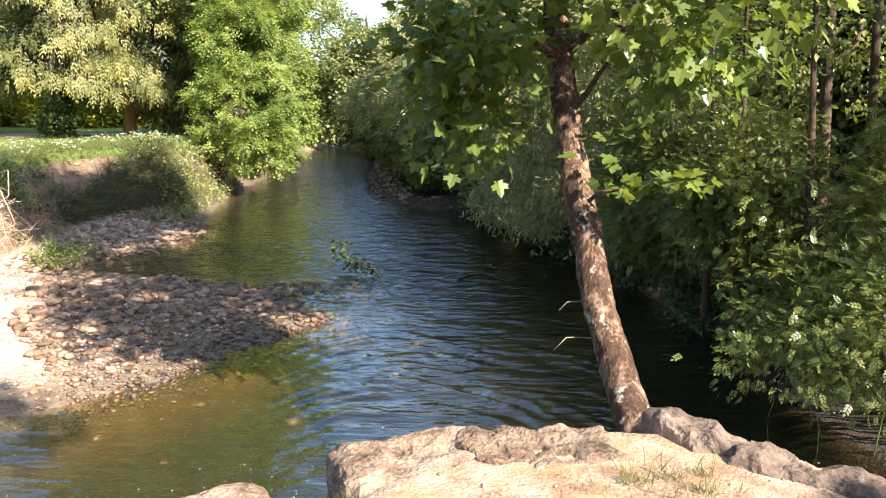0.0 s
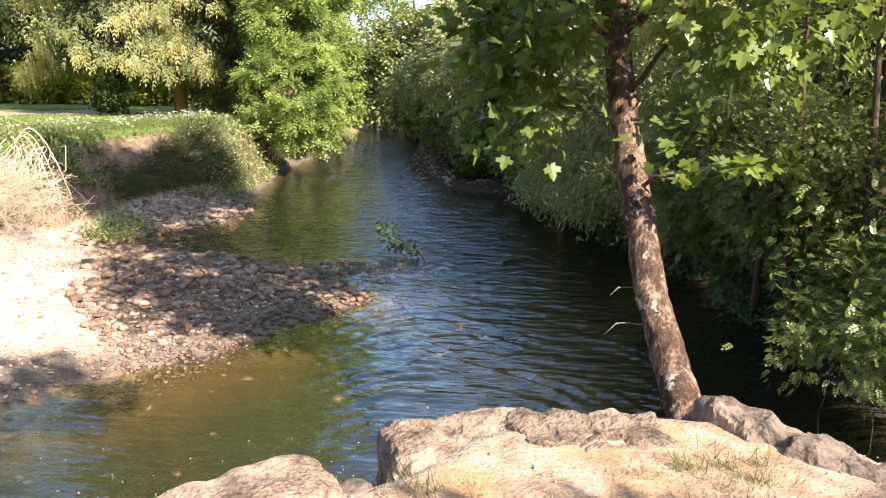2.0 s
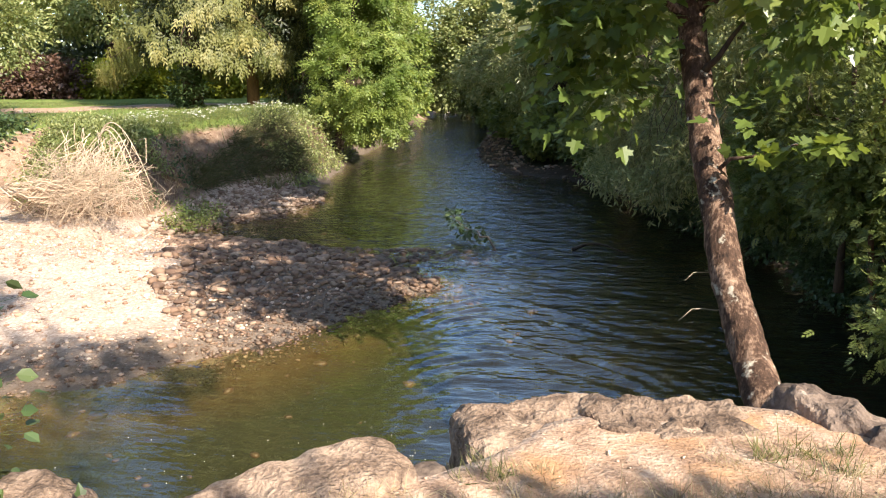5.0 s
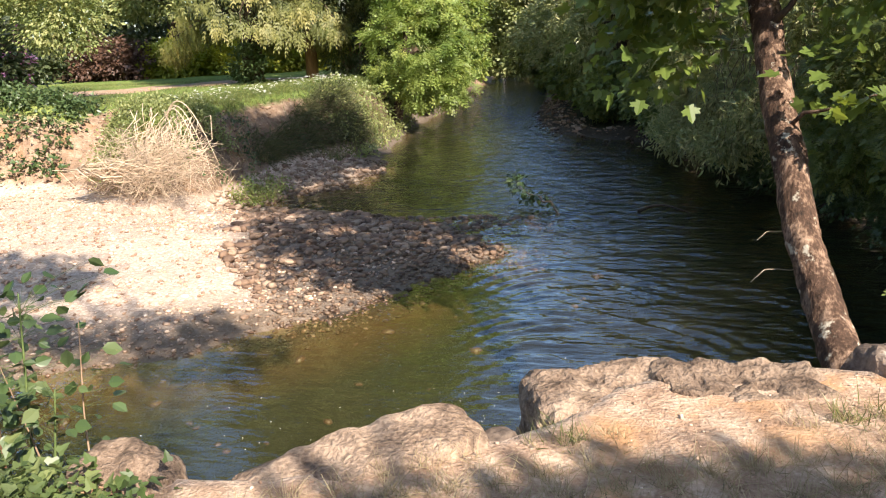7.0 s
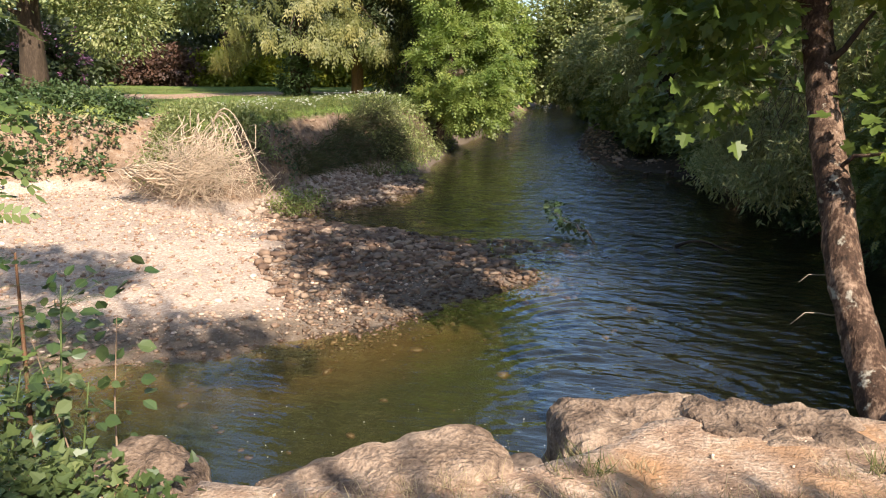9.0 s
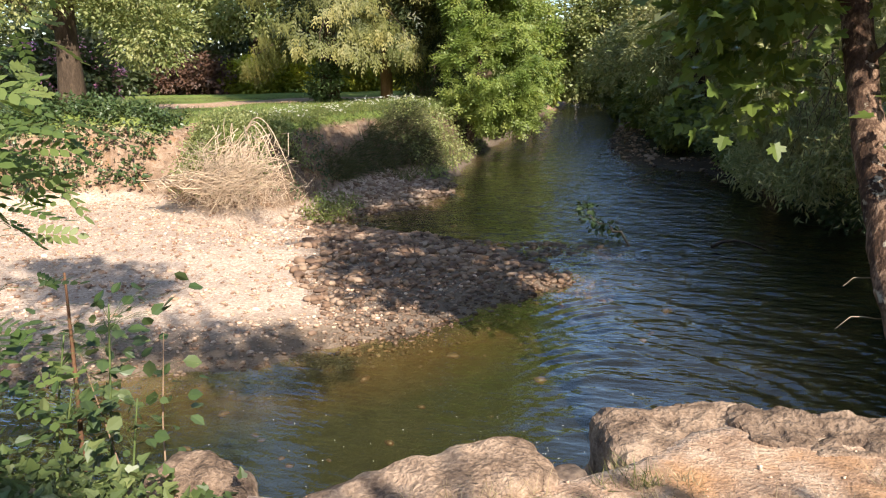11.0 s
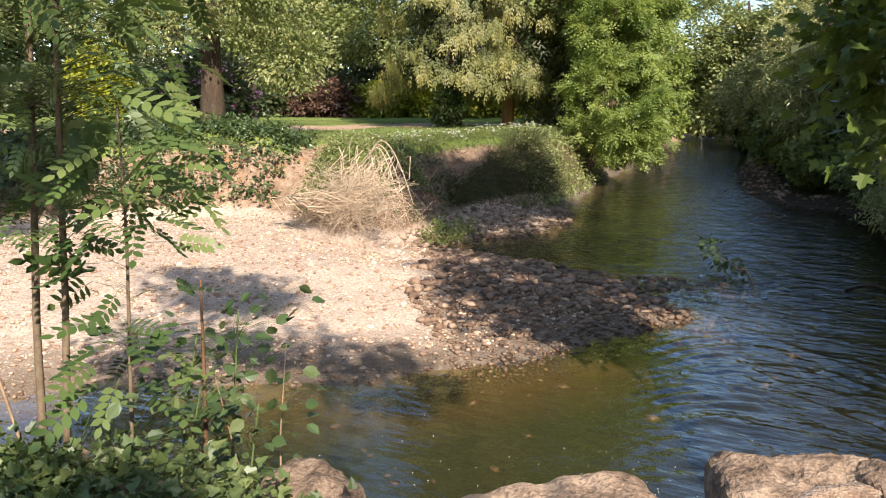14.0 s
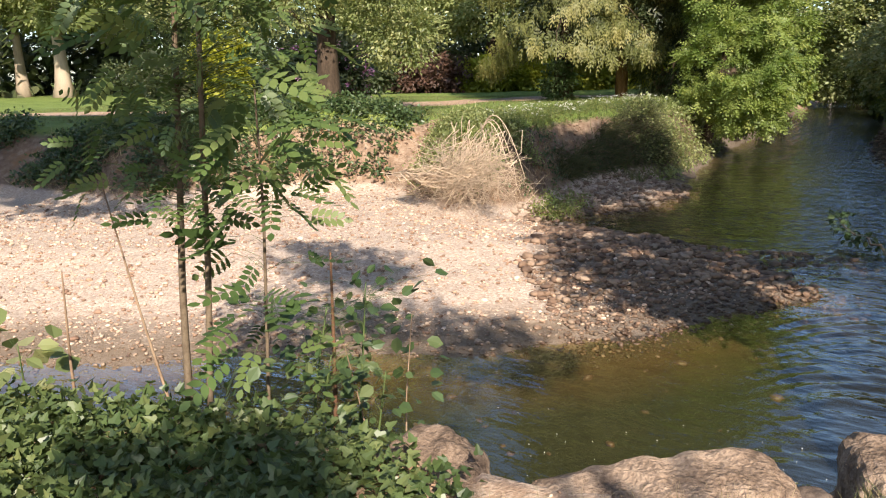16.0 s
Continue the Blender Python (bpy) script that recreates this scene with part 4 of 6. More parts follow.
# shrubs: base, lobes, leaf, leaf shape, leaf length, seed
THICKET = [((3.4, 7.4, 0.55), [(3.4, 7.5, 1.0, 0.8, 0.8, 0.55), (3.9, 8.0, 1.7, 0.9, 0.9, 0.7)], LEAF_BUSH, SMALL_LEAF, 0.065, 80), ((3.2, 9.4, 0.55), [(3.1, 9.4, 1.65, 0.8, 1.0, 0.8), (3.3, 9.8, 2.5, 0.9, 1.0, 0.8)], LEAF_BUSH, SMALL_LEAF, 0.07, 81),
           ((4.3, 7.0, 0.8), [(4.2, 7.0, 1.6, 0.8, 0.9, 0.8), (4.6, 7.3, 2.6, 0.8, 0.9, 0.7)], LEAF_BUSH, FERN_LEAF, 0.22, 82), ((3.3, 6.1, 0.4), [(2.85, 6.4, 0.85, 0.7, 0.6, 0.38), (3.3, 5.9, 1.05, 0.7, 0.6, 0.45), (3.6, 6.2, 1.3, 0.6, 0.7, 0.45)], LEAF_BUSH, OVAL_LEAF, 0.055, 83),
           ((2.7, 12.4, 0.5), [(2.4, 11.9, 1.3, 0.4, 0.6, 0.35), (2.8, 12.9, 2.0, 0.6, 0.8, 0.5), (2.3, 12.7, 2.8, 0.5, 0.7, 0.4), (3.2, 12.4, 3.0, 0.7, 0.9, 0.7)], LEAF_WILLOW, LONG_LEAF, 0.14, 84), ((1.6, 15.0, 0.5), [(1.5, 14.9, 1.0, 0.4, 0.8, 0.35), (1.2, 15.6, 1.5, 0.35, 0.7, 0.4), (1.8, 15.2, 2.0, 0.5, 0.7, 0.4)], LEAF_WILLOW, LONG_LEAF, 0.14, 85)]
THICKET += [((2.9, 6.6, 0.4), [(3.4, 7.0, 1.0, 0.5, 0.8, 0.5)], LEAF_BUSH, SMALL_LEAF, 0.06, 180),
            ((2.7, 8.2, 0.4), [(3.0, 8.6, 1.7, 0.6, 0.8, 0.6)], LEAF_BUSH, SMALL_LEAF, 0.08, 181),
            ((2.7, 10.6, 0.4), [(2.6, 10.6, 1.25, 0.5, 1.0, 0.5), (2.8, 10.8, 2.0, 0.7, 1.0, 0.8)], LEAF_BUSH, SMALL_LEAF, 0.09, 182),
            ((1.9, 13.4, 0.4), [(1.6, 13.8, 0.9, 0.3, 0.6, 0.25), (2.1, 13.0, 1.4, 0.4, 0.5, 0.35), (1.8, 14.5, 1.7, 0.5, 0.6, 0.35)], LEAF_WILLOW, LONG_LEAF, 0.14, 183),
            ((1.4, 16.6, 0.4), [(1.2, 16.8, 0.8, 0.5, 1.4, 0.45), (1.6, 17.5, 1.6, 0.7, 1.5, 0.8)], LEAF_WILLOW, LONG_LEAF, 0.15, 184),
            ((1.2, 20.0, 0.5), [(1.1, 20.4, 0.9, 0.6, 1.4, 0.6), (0.8, 22.6, 1.2, 0.7, 1.4, 0.8)], LEAF_BUSH, OVAL_LEAF, 0.11, 185),
            ((-0.2, 24.8, 0.5), [(-0.3, 24.8, 1.1, 0.7, 1.6, 0.8), (-0.8, 28.5, 1.2, 0.8, 2.2, 0.9)], LEAF_BUSH, OVAL_LEAF, 0.14, 186),
            ((-1.6, 33, 0.6), [(-1.8, 33, 1.2, 0.8, 2.6, 1.0), (-2.6, 40, 1.3, 0.9, 3, 1.2)], LEAF_BUSH, OVAL_LEAF, 0.2, 187),
            ((-3.6, 48, 0.7), [(-3.9, 48, 1.4, 1.2, 3.5, 1.3), (-5.4, 60, 1.5, 1.4, 4, 1.4)], LEAF_BUSH, OVAL_LEAF, 0.28, 188),
            ((-9.6, 46, 0.9), [(-9.2, 44, 1.4, 1.2, 3.5, 1.3), (-10.0, 53, 1.5, 1.4, 4, 1.4)], LEAF_BRIGHT, OVAL_LEAF, 0.26, 189),
            ((-8.2, 36, 0.9), [(-7.9, 36, 1.3, 0.9, 3, 1.1), (-7.6, 30, 1.2, 0.7, 2.0, 0.9)], LEAF_BRIGHT, OVAL_LEAF, 0.18, 190),
            ((-9.0, 68, 0.2), [(-8.5, 68, 1.6, 5, 1.6, 1.8), (-9, 70, 4, 6, 2, 2.5)], LEAF_BUSH, OVAL_LEAF, 0.4, 191)]
# low dark shrubs added to hide lit mud and stand for the shore's shade
THICKET += [((2.6, 14.6, 0.4), [(2.5, 14.6, 0.45, 0.5, 0.9, 0.35), (2.1, 16.6, 0.45, 0.4, 1.0, 0.4)], LEAF_IVY, OVAL_LEAF, 0.07, 194),
            ((3.3, 12.4, 0.4), [(3.1, 12.4, 0.5, 0.4, 0.9, 0.4), (3.3, 10.0, 0.4, 0.3, 0.8, 0.35)], LEAF_IVY, OVAL_LEAF, 0.06, 195)]
# two more dark shrubs added for the black shade by the water
THICKET += [((3.7, 8.0, 0.5), [(3.55, 8.2, 0.75, 0.5, 0.9, 0.5)], LEAF_IVY, OVAL_LEAF, 0.06, 192), ((3.5, 10.6, 0.5), [(3.3, 10.6, 0.7, 0.5, 1.2, 0.5), (3.0, 12.2, 0.7, 0.45, 0.9, 0.45)], LEAF_IVY, OVAL_LEAF, 0.06, 193)]
for b, lobes, lf, tmpl, sz, s in THICKET:
    shore = b[0]
    while ground_at(shore, b[1]) < 0.25 and shore < b[0] + 1.4:
        shore += 0.1
    b = (shore, b[1], min(b[2], ground_at(shore, b[1]) + 0.05))
    near = b[1] < 12
    if near and tmpl is not FERN_LEAF:
        tmpl, sz, per, many, clump = SPRIG, sz * 1.15, 20, 230, 0.16
    elif tmpl is LONG_LEAF:
        tmpl, sz, per, many, clump = WILLOW_LEAF, sz * 0.9, 34, 260, 0.30
    elif tmpl is FERN_LEAF:
        sz, per, many, clump = sz * 0.8, 14, 260, 0.16
    else:
        per, many, clump = 50, 260, 0.24
    shrub("bank_shrub", "tangled green shrub overhanging the dark water's edge", b, lobes, many, per, tmpl, sz, lf, s, clump, 9 if near else 7, group="thicket on the bank", droop=0.35,
          shell=0.25, stem_r=0.012 if near else 0.02, stem_mat=BARK, spread=1.5 if tmpl is WILLOW_LEAF else 0.7)
def willow_strands():
    """Leafy withies hanging from the boughs towards the water."""
    rng = np.random.default_rng(113)
    root = thing("willow_bough", (1.6, 14.0, 2.9), "willow bough with thin leafy withies trailing over the river", "willow")
    base = np.array((1.6, 14.0, 2.9))
    spine = bend_line((1.9, 0.6, 0.3), (-0.75, 0.8, -0.1), 0.35, 9, rng, 0.03)
    part("limb", tri_mesh("limb", *tube(spine, np.linspace(0.05, 0.012, 9), 6), BARK, True), root)
    sprays, tints = [], []
    for k in range(60):
        f = rng.uniform(0, 1)
        y = 16.2 - 4.6 * f + rng.normal() * 0.25
        x = np.interp(y, [11.8, 13.4, 16.3], [2.05, 1.25, 0.6]) + abs(rng.normal()) * 0.5
        top = np.array((x + 0.25, y + 0.1, rng.uniform(2.0, 3.2))) - base
        end = np.array((x, y, rng.uniform(0.25, 1.1))) - base
        line = bend_line(top, end, 0.05, 7, rng, 0.04)
        n = 34
        u = rng.uniform(0.05, 1, n)
        at = np.stack([np.interp(u, np.linspace(0, 1, 7), line[:, c]) for c in range(3)], 1)
        tip = unit(rng.normal(size=(n, 3)) * (0.8, 0.8, 0.3) + (0, 0, -0.8))
        v, t = strew(WILLOW_LEAF, at, frames_of(tip, unit(rng.normal(size=(n, 3)) + (0, -0.4, 0.6))), 0.11 * rng.uniform(0.7, 1.3, n))
        part("withy", tri_mesh("withy", *tube(line, np.linspace(0.006, 0.002, 7), 4), TWIG, True), root)
        sprays.append((v, t))
        tints.append(np.repeat(rng.uniform(0, 1, n), 4))
    tagged(part("leaf_spray", tri_mesh("leaf_spray", *joined(sprays), LEAF_WILLOW, False, np.concatenate(tints)), root), kind="stuff")


willow_strands()
# slender alder poles among the shrubs
for k, (x, y, top) in enumerate(((2.95, 9.05, 5.5), (3.25, 8.95, 5.2), (3.42, 7.75, 5.0), (3.9, 9.6, 5.6))):
    tree("alder_pole", "slender straight alder stem rising from the thicket", (x, y, 0.6), [(x, y, 0.4), (x - 0.03, y, 2.0), (x - 0.10, y + 0.03, 3.4), (x - 0.16, y, top)], 0.035 + 0.006 * k,
         [(x - 0.1, y, top - 0.3, 0.6, 0.6, 0.6), (x, y + 0.1, 3.6, 0.4, 0.5, 0.4)], 30, 40, SMALL_LEAF, 0.07, LEAF_BUSH, BARK, 120 + k, 0.25, limbs=4, group="alder poles")
# bent brown trunks low in the thicket
for k, (x, y) in enumerate(((2.95, 8.3), (3.35, 8.1))):
    tree("bent_shrub_trunk", "bent reddish-brown trunk lit low in the thicket", (x, y, 0.5), [(x + 0.12, y, 0.35), (x + 0.02, y, 0.75), (x - 0.03, y, 1.2), (x + 0.05, y + 0.2, 2.0)], 0.045,
         [(x, y + 0.2, 2.2, 0.5, 0.5, 0.4)], 16, 40, SMALL_LEAF, 0.065, LEAF_BUSH, BARK_RED, 126 + k, 0.25, limbs=3, group="bent trunks in the thicket")
# tall trees further right, mostly out of view, added to shade the river
for k, (b, h) in enumerate((((13.0, 12.5, 1.5), 9), ((11.5, 18.5, 1.5), 10), ((14, 7.0, 1.4), 8))):
    tree("wood_tree", "tall dark tree of the wood behind the bank", b, [(b[0], b[1], b[2] - 0.3), (b[0], b[1], h * 0.5), (b[0], b[1], h)], 0.2,
         [(b[0], b[1], h * 0.62, 2.6, 2.6, h * 0.36), (b[0] - 0.8, b[1], h * 0.35, 2.2, 2.2, h * 0.2)], 330, 50, OVAL_LEAF, 0.16, LEAF_DARK, None, 90 + k, 0.6, group="trees of the wood")

# ---- the leaning maple at the water's edge ----
# lobes above 3.7 m are out of view, most set to throw shade
maple = tree("maple", "young sycamore maple with a leaning lichen-spotted trunk", (1.14, 4.55, 0.3),
     [(1.22, 4.5, 0.25), (1.14, 4.72, 0.8), (1.09, 4.98, 1.0), (0.99, 5.25, 1.4), (0.92, 5.6, 1.95), (0.87, 5.9, 2.4), (0.84, 6.1, 2.75), (0.78, 6.3, 3.4), (0.85, 6.35, 4.2),
      (1.1, 6.2, 6.0), (1.3, 6.1, 8.6)], 0.106,
     [(1.15, 5.15, 3.8, 0.5, 0.42, 0.22), (1.2, 5.0, 3.95, 0.5, 0.4, 0.22), (0.30, 6.0, 3.05, 0.5, 0.6, 0.35), (0.25, 6.2, 2.5, 0.3, 0.45, 0.3), (0.30, 6.3, 3.15, 0.55, 0.5, 0.35), (0.25, 6.5, 2.75, 0.4, 0.45, 0.3), (0.1, 6.5, 3.4, 0.5, 0.5, 0.3), (1.45, 5.7, 3.1, 0.55, 0.6, 0.40), (1.3, 5.5, 2.35, 0.26, 0.3, 0.14), (1.9, 5.4, 3.35, 0.7, 0.7, 0.3),
      (0.9, 6.2, 4.1, 1.0, 1.0, 0.5), (1.6, 6.8, 4.9, 1.3, 1.0, 0.7), (0.9, 4.3, 4.8, 1.1, 0.8, 0.4), (0.9, 4.6, 5.5, 1.0, 0.8, 0.4), (0.7, 5.1, 5.7, 1.1, 0.9, 0.5), (1.9, 4.1, 5.1, 0.8, 0.8, 0.35), (2.0, 4.3, 4.8, 0.7, 0.7, 0.3), (1.8, 4.0, 5.4, 0.8, 0.7, 0.3), (1.6, 6.3, 6.4, 1.7, 1.5, 1.0), (3.6, 5.0, 6.2, 0.8, 0.7, 0.4), (4.3, 6.4, 6.1, 0.8, 0.7, 0.4), (3.9, 5.6, 6.3, 0.7, 0.6, 0.3), (1.7, 6.6, 8.4, 1.7, 1.4, 1.2), (0.9, 6.4, 9.4, 1.6, 1.2, 1.1), (1.8, 7.4, 9.8, 1.3, 1.3, 0.8), (2.0, 8.8, 10.0, 1.4, 1.2, 0.9)],
     1050, 19, MAPLE_LEAF, 0.10, LEAF_MAPLE, BARK_MAPLE, 100, 0.30, droop=0.7, limbs=44, shell=0.3, sides=28, flat=0.5, clear=116, gnarl=0.13, taper=0.22)
part("limb", tri_mesh("limb", *tube(np.array([(-0.26, 1.42, 2.36), (-0.18, 1.38, 2.44), (-0.10, 1.36, 2.58), (-0.04, 1.36, 2.66)]), (0.026, 0.019, 0.015, 0.011), 8), BARK, True), maple, "dark broken branch stub")
# alder added for its crown, out of view, to shade the earth bank
tree("shade_alder", "tall alder added for its unseen crown, which shades the far bank", (4.6, 8.9, 1.2), [(4.6, 8.9, 0.8), (4.4, 8.9, 5), (3.4, 8.8, 8), (2.4, 8.8, 10)], 0.05,
     [(1.7, 8.9, 9.3, 1.6, 1.1, 0.6), (0.7, 7.9, 9.1, 1.3, 0.9, 0.5), (2.7, 9.6, 9.8, 1.4, 1.1, 0.7), (0.0, 6.9, 8.4, 1.1, 0.8, 0.5), (3.2, 9.0, 7.2, 1.2, 1.0, 0.7)], 380, 40, OVAL_LEAF, 0.13, LEAF_BUSH, None, 110, 0.34)
rng = np.random.default_rng(112)
bough = bend_line((-0.22, 1.05, 1.72), (0.22, 0.62, 1.93), 0.06, 7, rng, 0.03)
part("limb", tri_mesh("limb", *tube(bough, np.linspace(0.014, 0.004, 7), 6), BARK_MAPLE, True), maple, "thin low bough")
cc = bough[[2, 3, 4, 5, 6, 6]] + rng.normal(size=(6, 3)) * (0.05, 0.05, 0.02) + (0.03, -0.03, 0.0)
v, t, tint = foliage(cc, 0.11, 8, MAPLE_LEAF, 0.095, rng, None, 0.5, 0.35, 0.6)
part("leaf_spray", tri_mesh("leaf_spray", v, t, LEAF_MAPLE, False, np.clip(tint, 0, 0.8)), maple, "sunlit yellow-green leaves")
# unseen trees, added to cast shade on the thicket, bank and gravel
tree("unseen_shade_tree", "unseen leafy tree added to fleck the thicket with shade", (9.6, 1.6, 1.2), [(9.6, 1.6, 0.9), (9.5, 1.8, 4), (8.8, 2.4, 7), (8.4, 3.0, 9)], 0.2,
     [(7.2, 2.1, 5.4, 1.3, 1.0, 0.6), (7.8, 3.4, 6.2, 1.4, 1.1, 0.7), (7.4, 4.8, 6.4, 1.2, 1.0, 0.6), (9.0, 2.4, 7.4, 1.6, 1.2, 0.9), (8.6, 4.6, 7.8, 1.5, 1.2, 0.8), (6.6, 3.2, 7.2, 0.9, 0.8, 0.5)], 80, 30, OVAL_LEAF, 0.13, LEAF_PARK, None, 111, 0.28)
tree("unseen_shade_tree", "unseen broad tree added to shade the near bank", (4.6, -2.4, 1.0), [(4.6, -2.4, 0.8), (4.6, -2.3, 4), (4.4, -1.8, 5.6)], 0.22,
     [(4.4, -1.72, 5.5, 0.65, 0.5, 0.15), (3.8, -2.2, 5.6, 0.55, 0.4, 0.15), (5.1, -1.8, 5.4, 1.0, 0.5, 0.15), (6.2, -1.8, 5.6, 1.0, 0.55, 0.2), (3.3, -2.7, 5.5, 0.6, 0.4, 0.15), (4.4, -2.5, 5.6, 1.3, 0.5, 0.2),
      (2.6, -3.3, 6.6, 0.5, 0.25, 0.2), (1.0, -2.0, 6.9, 0.35, 0.25, 0.2)], 380, 40, OVAL_LEAF, 0.11, LEAF_PARK, None, 105, 0.15)
tree("unseen_shade_tree", "unseen spreading tree added to shade parts of the gravel", (6.6, -5.6, 1.0), [(6.6, -5.6, 0.8), (6.5, -5.5, 4), (5.6, -4.4, 6.6)], 0.24,
     [(0.0, 0.2, 7.7, 1.25, 0.4, 0.3), (0.7, 0.35, 7.8, 0.6, 0.3, 0.3), (2.3, -0.6, 7.3, 1.5, 0.42, 0.35), (7.8, -5.8, 7.4, 1.2, 0.8, 0.5)], 120, 40, OVAL_LEAF, 0.12, LEAF_PARK, None, 107, 0.26)
tree("unseen_shade_tree", "unseen broad tree added to shade the bank beyond the ash saplings", (-13.5, 2.6, 1.0), [(-13.5, 2.6, 0.2), (-13.5, 2.6, 5), (-13.4, 2.8, 10)], 0.3,
     [(-13.5, 3.0, 9.0, 3.2, 2.0, 1.6), (-8.8, 2.7, 8.7, 3.0, 1.3, 0.8), (-16, 4, 8.5, 2.5, 2, 1.6), (-13, 5.5, 9.2, 3.6, 1.5, 0.8), (-6.8, 1.9, 9.0, 1.6, 0.9, 0.6), (-8.6, 1.2, 8.8, 1.8, 1.0, 0.7), (-7.2, 1.2, 9.5, 1.8, 1.0, 0.6), (-7.6, 1.8, 8.0, 2.6, 1.4, 0.8), (-9.6, 3.4, 8.4, 2.4, 1.4, 0.8), (-9.5, 2.2, 9.0, 3.4, 1.5, 0.6), (-10.2, 5.4, 9.2, 2.6, 1.2, 0.6)], 860, 45, OVAL_LEAF, 0.16, LEAF_PARK, None, 106, 0.45)


# ---- far woods closing the place round ----
def far_woods():
    rng = np.random.default_rng(200)
    cc, out = [], []
    for a in np.linspace(0, 2 * np.pi, 420, endpoint=False):
        d = np.array((math.sin(a), math.cos(a), 0))
        if abs(a - np.pi) < 1.2:
            r = rng.uniform(26, 40)
        elif a > 4.2 and a < 6.0:
            r = rng.uniform(66, 80)
        else:
            r = rng.uniform(78, 95) if a > 6.0 or a < 0.15 else rng.uniform(20, 34)
        top = rng.uniform(8, 13) * (r / 60) ** 0.4 if not 6.0 < a < 6.28 else rng.uniform(6, 9)
        for k in range(16 if 4.0 < a < 6.28 else 10):
            cc.append(d * (r + rng.normal() * 1.5) + (rng.normal() * 1.2, rng.normal() * 1.2, rng.uniform(1.2, top)))
            out.append(-d)
    v, t, tint = foliage(np.array(cc), 1.5, 13, OVAL_LEAF, 0.85, rng, np.array(out) * 0.5)
    ob = new("far_woods", tri_mesh("far_woods", v, t, LEAF_DARK, False, tint))
    tagged(ob, "dense dark green woods closing the view all round", "woods", kind="stuff")


far_woods()




# ---- the gravel bar's stones ----
def stone_template(seed, sides=8, rings=3):
    """A water-worn stone of about forty triangles."""
    rng = np.random.default_rng(seed)
    v = [(0, 0, 0.5 * rng.uniform(0.85, 1.1))]
    for i in range(rings):
        ph = math.pi * (i + 1) / (rings + 1)
        for j in range(sides):
            a = 2 * math.pi * (j + 0.3 * rng.normal()) / sides
            r = 0.5 * math.sin(ph) ** 0.55 * rng.uniform(0.72, 1.14)
            v.append((r * math.cos(a), r * math.sin(a), 0.5 * math.cos(ph) * rng.uniform(0.85, 1.1)))
    v.append((0, 0, -0.5))
    t = [(0, 1 + j, 1 + (j + 1) % sides) for j in range(sides)]
    for i in range(rings - 1):
        for j in range(sides):
            a, b = 1 + i * sides + j, 1 + i * sides + (j + 1) % sides
            t += [(a, a + sides, b + sides), (a, b + sides, b)]
    n = len(v) - 1
    t += [(n, 1 + (rings - 1) * sides + (j + 1) % sides, 1 + (rings - 1) * sides + j) for j in range(sides)]
    return np.array(v, float), np.array(t)


STONES = [stone_template(300 + k) for k in range(7)]
PEBBLE = stone_template(320, 5, 2)


def stone_colour(name, wet, depth=1.0, hue=(1.0, 0.93, 0.86)):
    m, nt, out = mat_new(name)
    pick = attr(nt, "tint") if wet != "object" else nt.nodes.new("ShaderNodeObjectInfo").outputs["Random"]
    col = ramp(nt, pick, [(0.0, (0.19, 0.115, 0.08)), (0.3, (0.35, 0.24, 0.17)), (0.6, (0.50, 0.39, 0.305)), (0.85, (0.63, 0.53, 0.44)), (1.0, (0.76, 0.68, 0.59))])
    col = mix(nt, 1.0, col, tuple(depth * q for q in hue), "MULTIPLY")
    vec = coords(nt)
    f = noise_tex(nt, vec, 22, 4)
    g = noise_tex(nt, vec, 140, 3)
    col = mix(nt, calc(nt, "MULTIPLY", f, 0.42), col, (0.24, 0.19, 0.15))
    # stones low by the water are damp and darker
    sep = nt.nodes.new("ShaderNodeSeparateXYZ")
    link(nt, vec, sep.inputs[0])
    damp_shade = calc(nt, "SUBTRACT", 1.0, calc(nt, "MULTIPLY", calc(nt, "ADD", sep.outputs[2], calc(nt, "MULTIPLY", f, -0.06)), 13.0), True)
    col = mix(nt, damp_shade, col, mix(nt, 1.0, col, (0.40, 0.37, 0.33), "MULTIPLY"))
    p = node(nt, "ShaderNodeBsdfPrincipled")
    link(nt, calc(nt, "SUBTRACT", 0.85, calc(nt, "MULTIPLY", damp_shade, 0.45)), p.inputs["Roughness"])
    link(nt, col, p.inputs["Base Color"])
    link(nt, bump(nt, calc(nt, "ADD", f, calc(nt, "MULTIPLY", g, 0.4)), 0.5, 0.012), p.inputs["Normal"])
    link(nt, p.outputs[0], out.inputs[0])
    return m


STONE_ONE = stone_colour("river_stone", "object", 0.5, (1.05, 0.83, 0.67))
STONE_MANY = stone_colour("river_gravel", "many", 1.2, (1.03, 0.91, 0.82))
# low depth: brown stone, with part of the bar's shade in the colour
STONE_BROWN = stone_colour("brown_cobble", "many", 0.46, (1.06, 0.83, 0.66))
STONE_GREY = stone_colour("grey_cobble", "many", 0.68, (1.0, 0.90, 0.82))
STONE_WET = stone_colour("wet_stone", "many", 0.22)


def stone_poses(n, sizes, rng):
    yaw, tx, ty = rng.uniform(0, 2 * np.pi, n), rng.normal(size=n) * 0.25, rng.normal(size=n) * 0.25
    up = unit(np.stack([tx, ty, np.ones(n)], 1))
    tip = np.stack([np.cos(yaw), np.sin(yaw), np.zeros(n)], 1)
    dims = np.stack([sizes * rng.uniform(0.5, 0.9, n), sizes, sizes * rng.uniform(0.26, 0.55, n)], 1)
    return frames_of(tip, up), dims


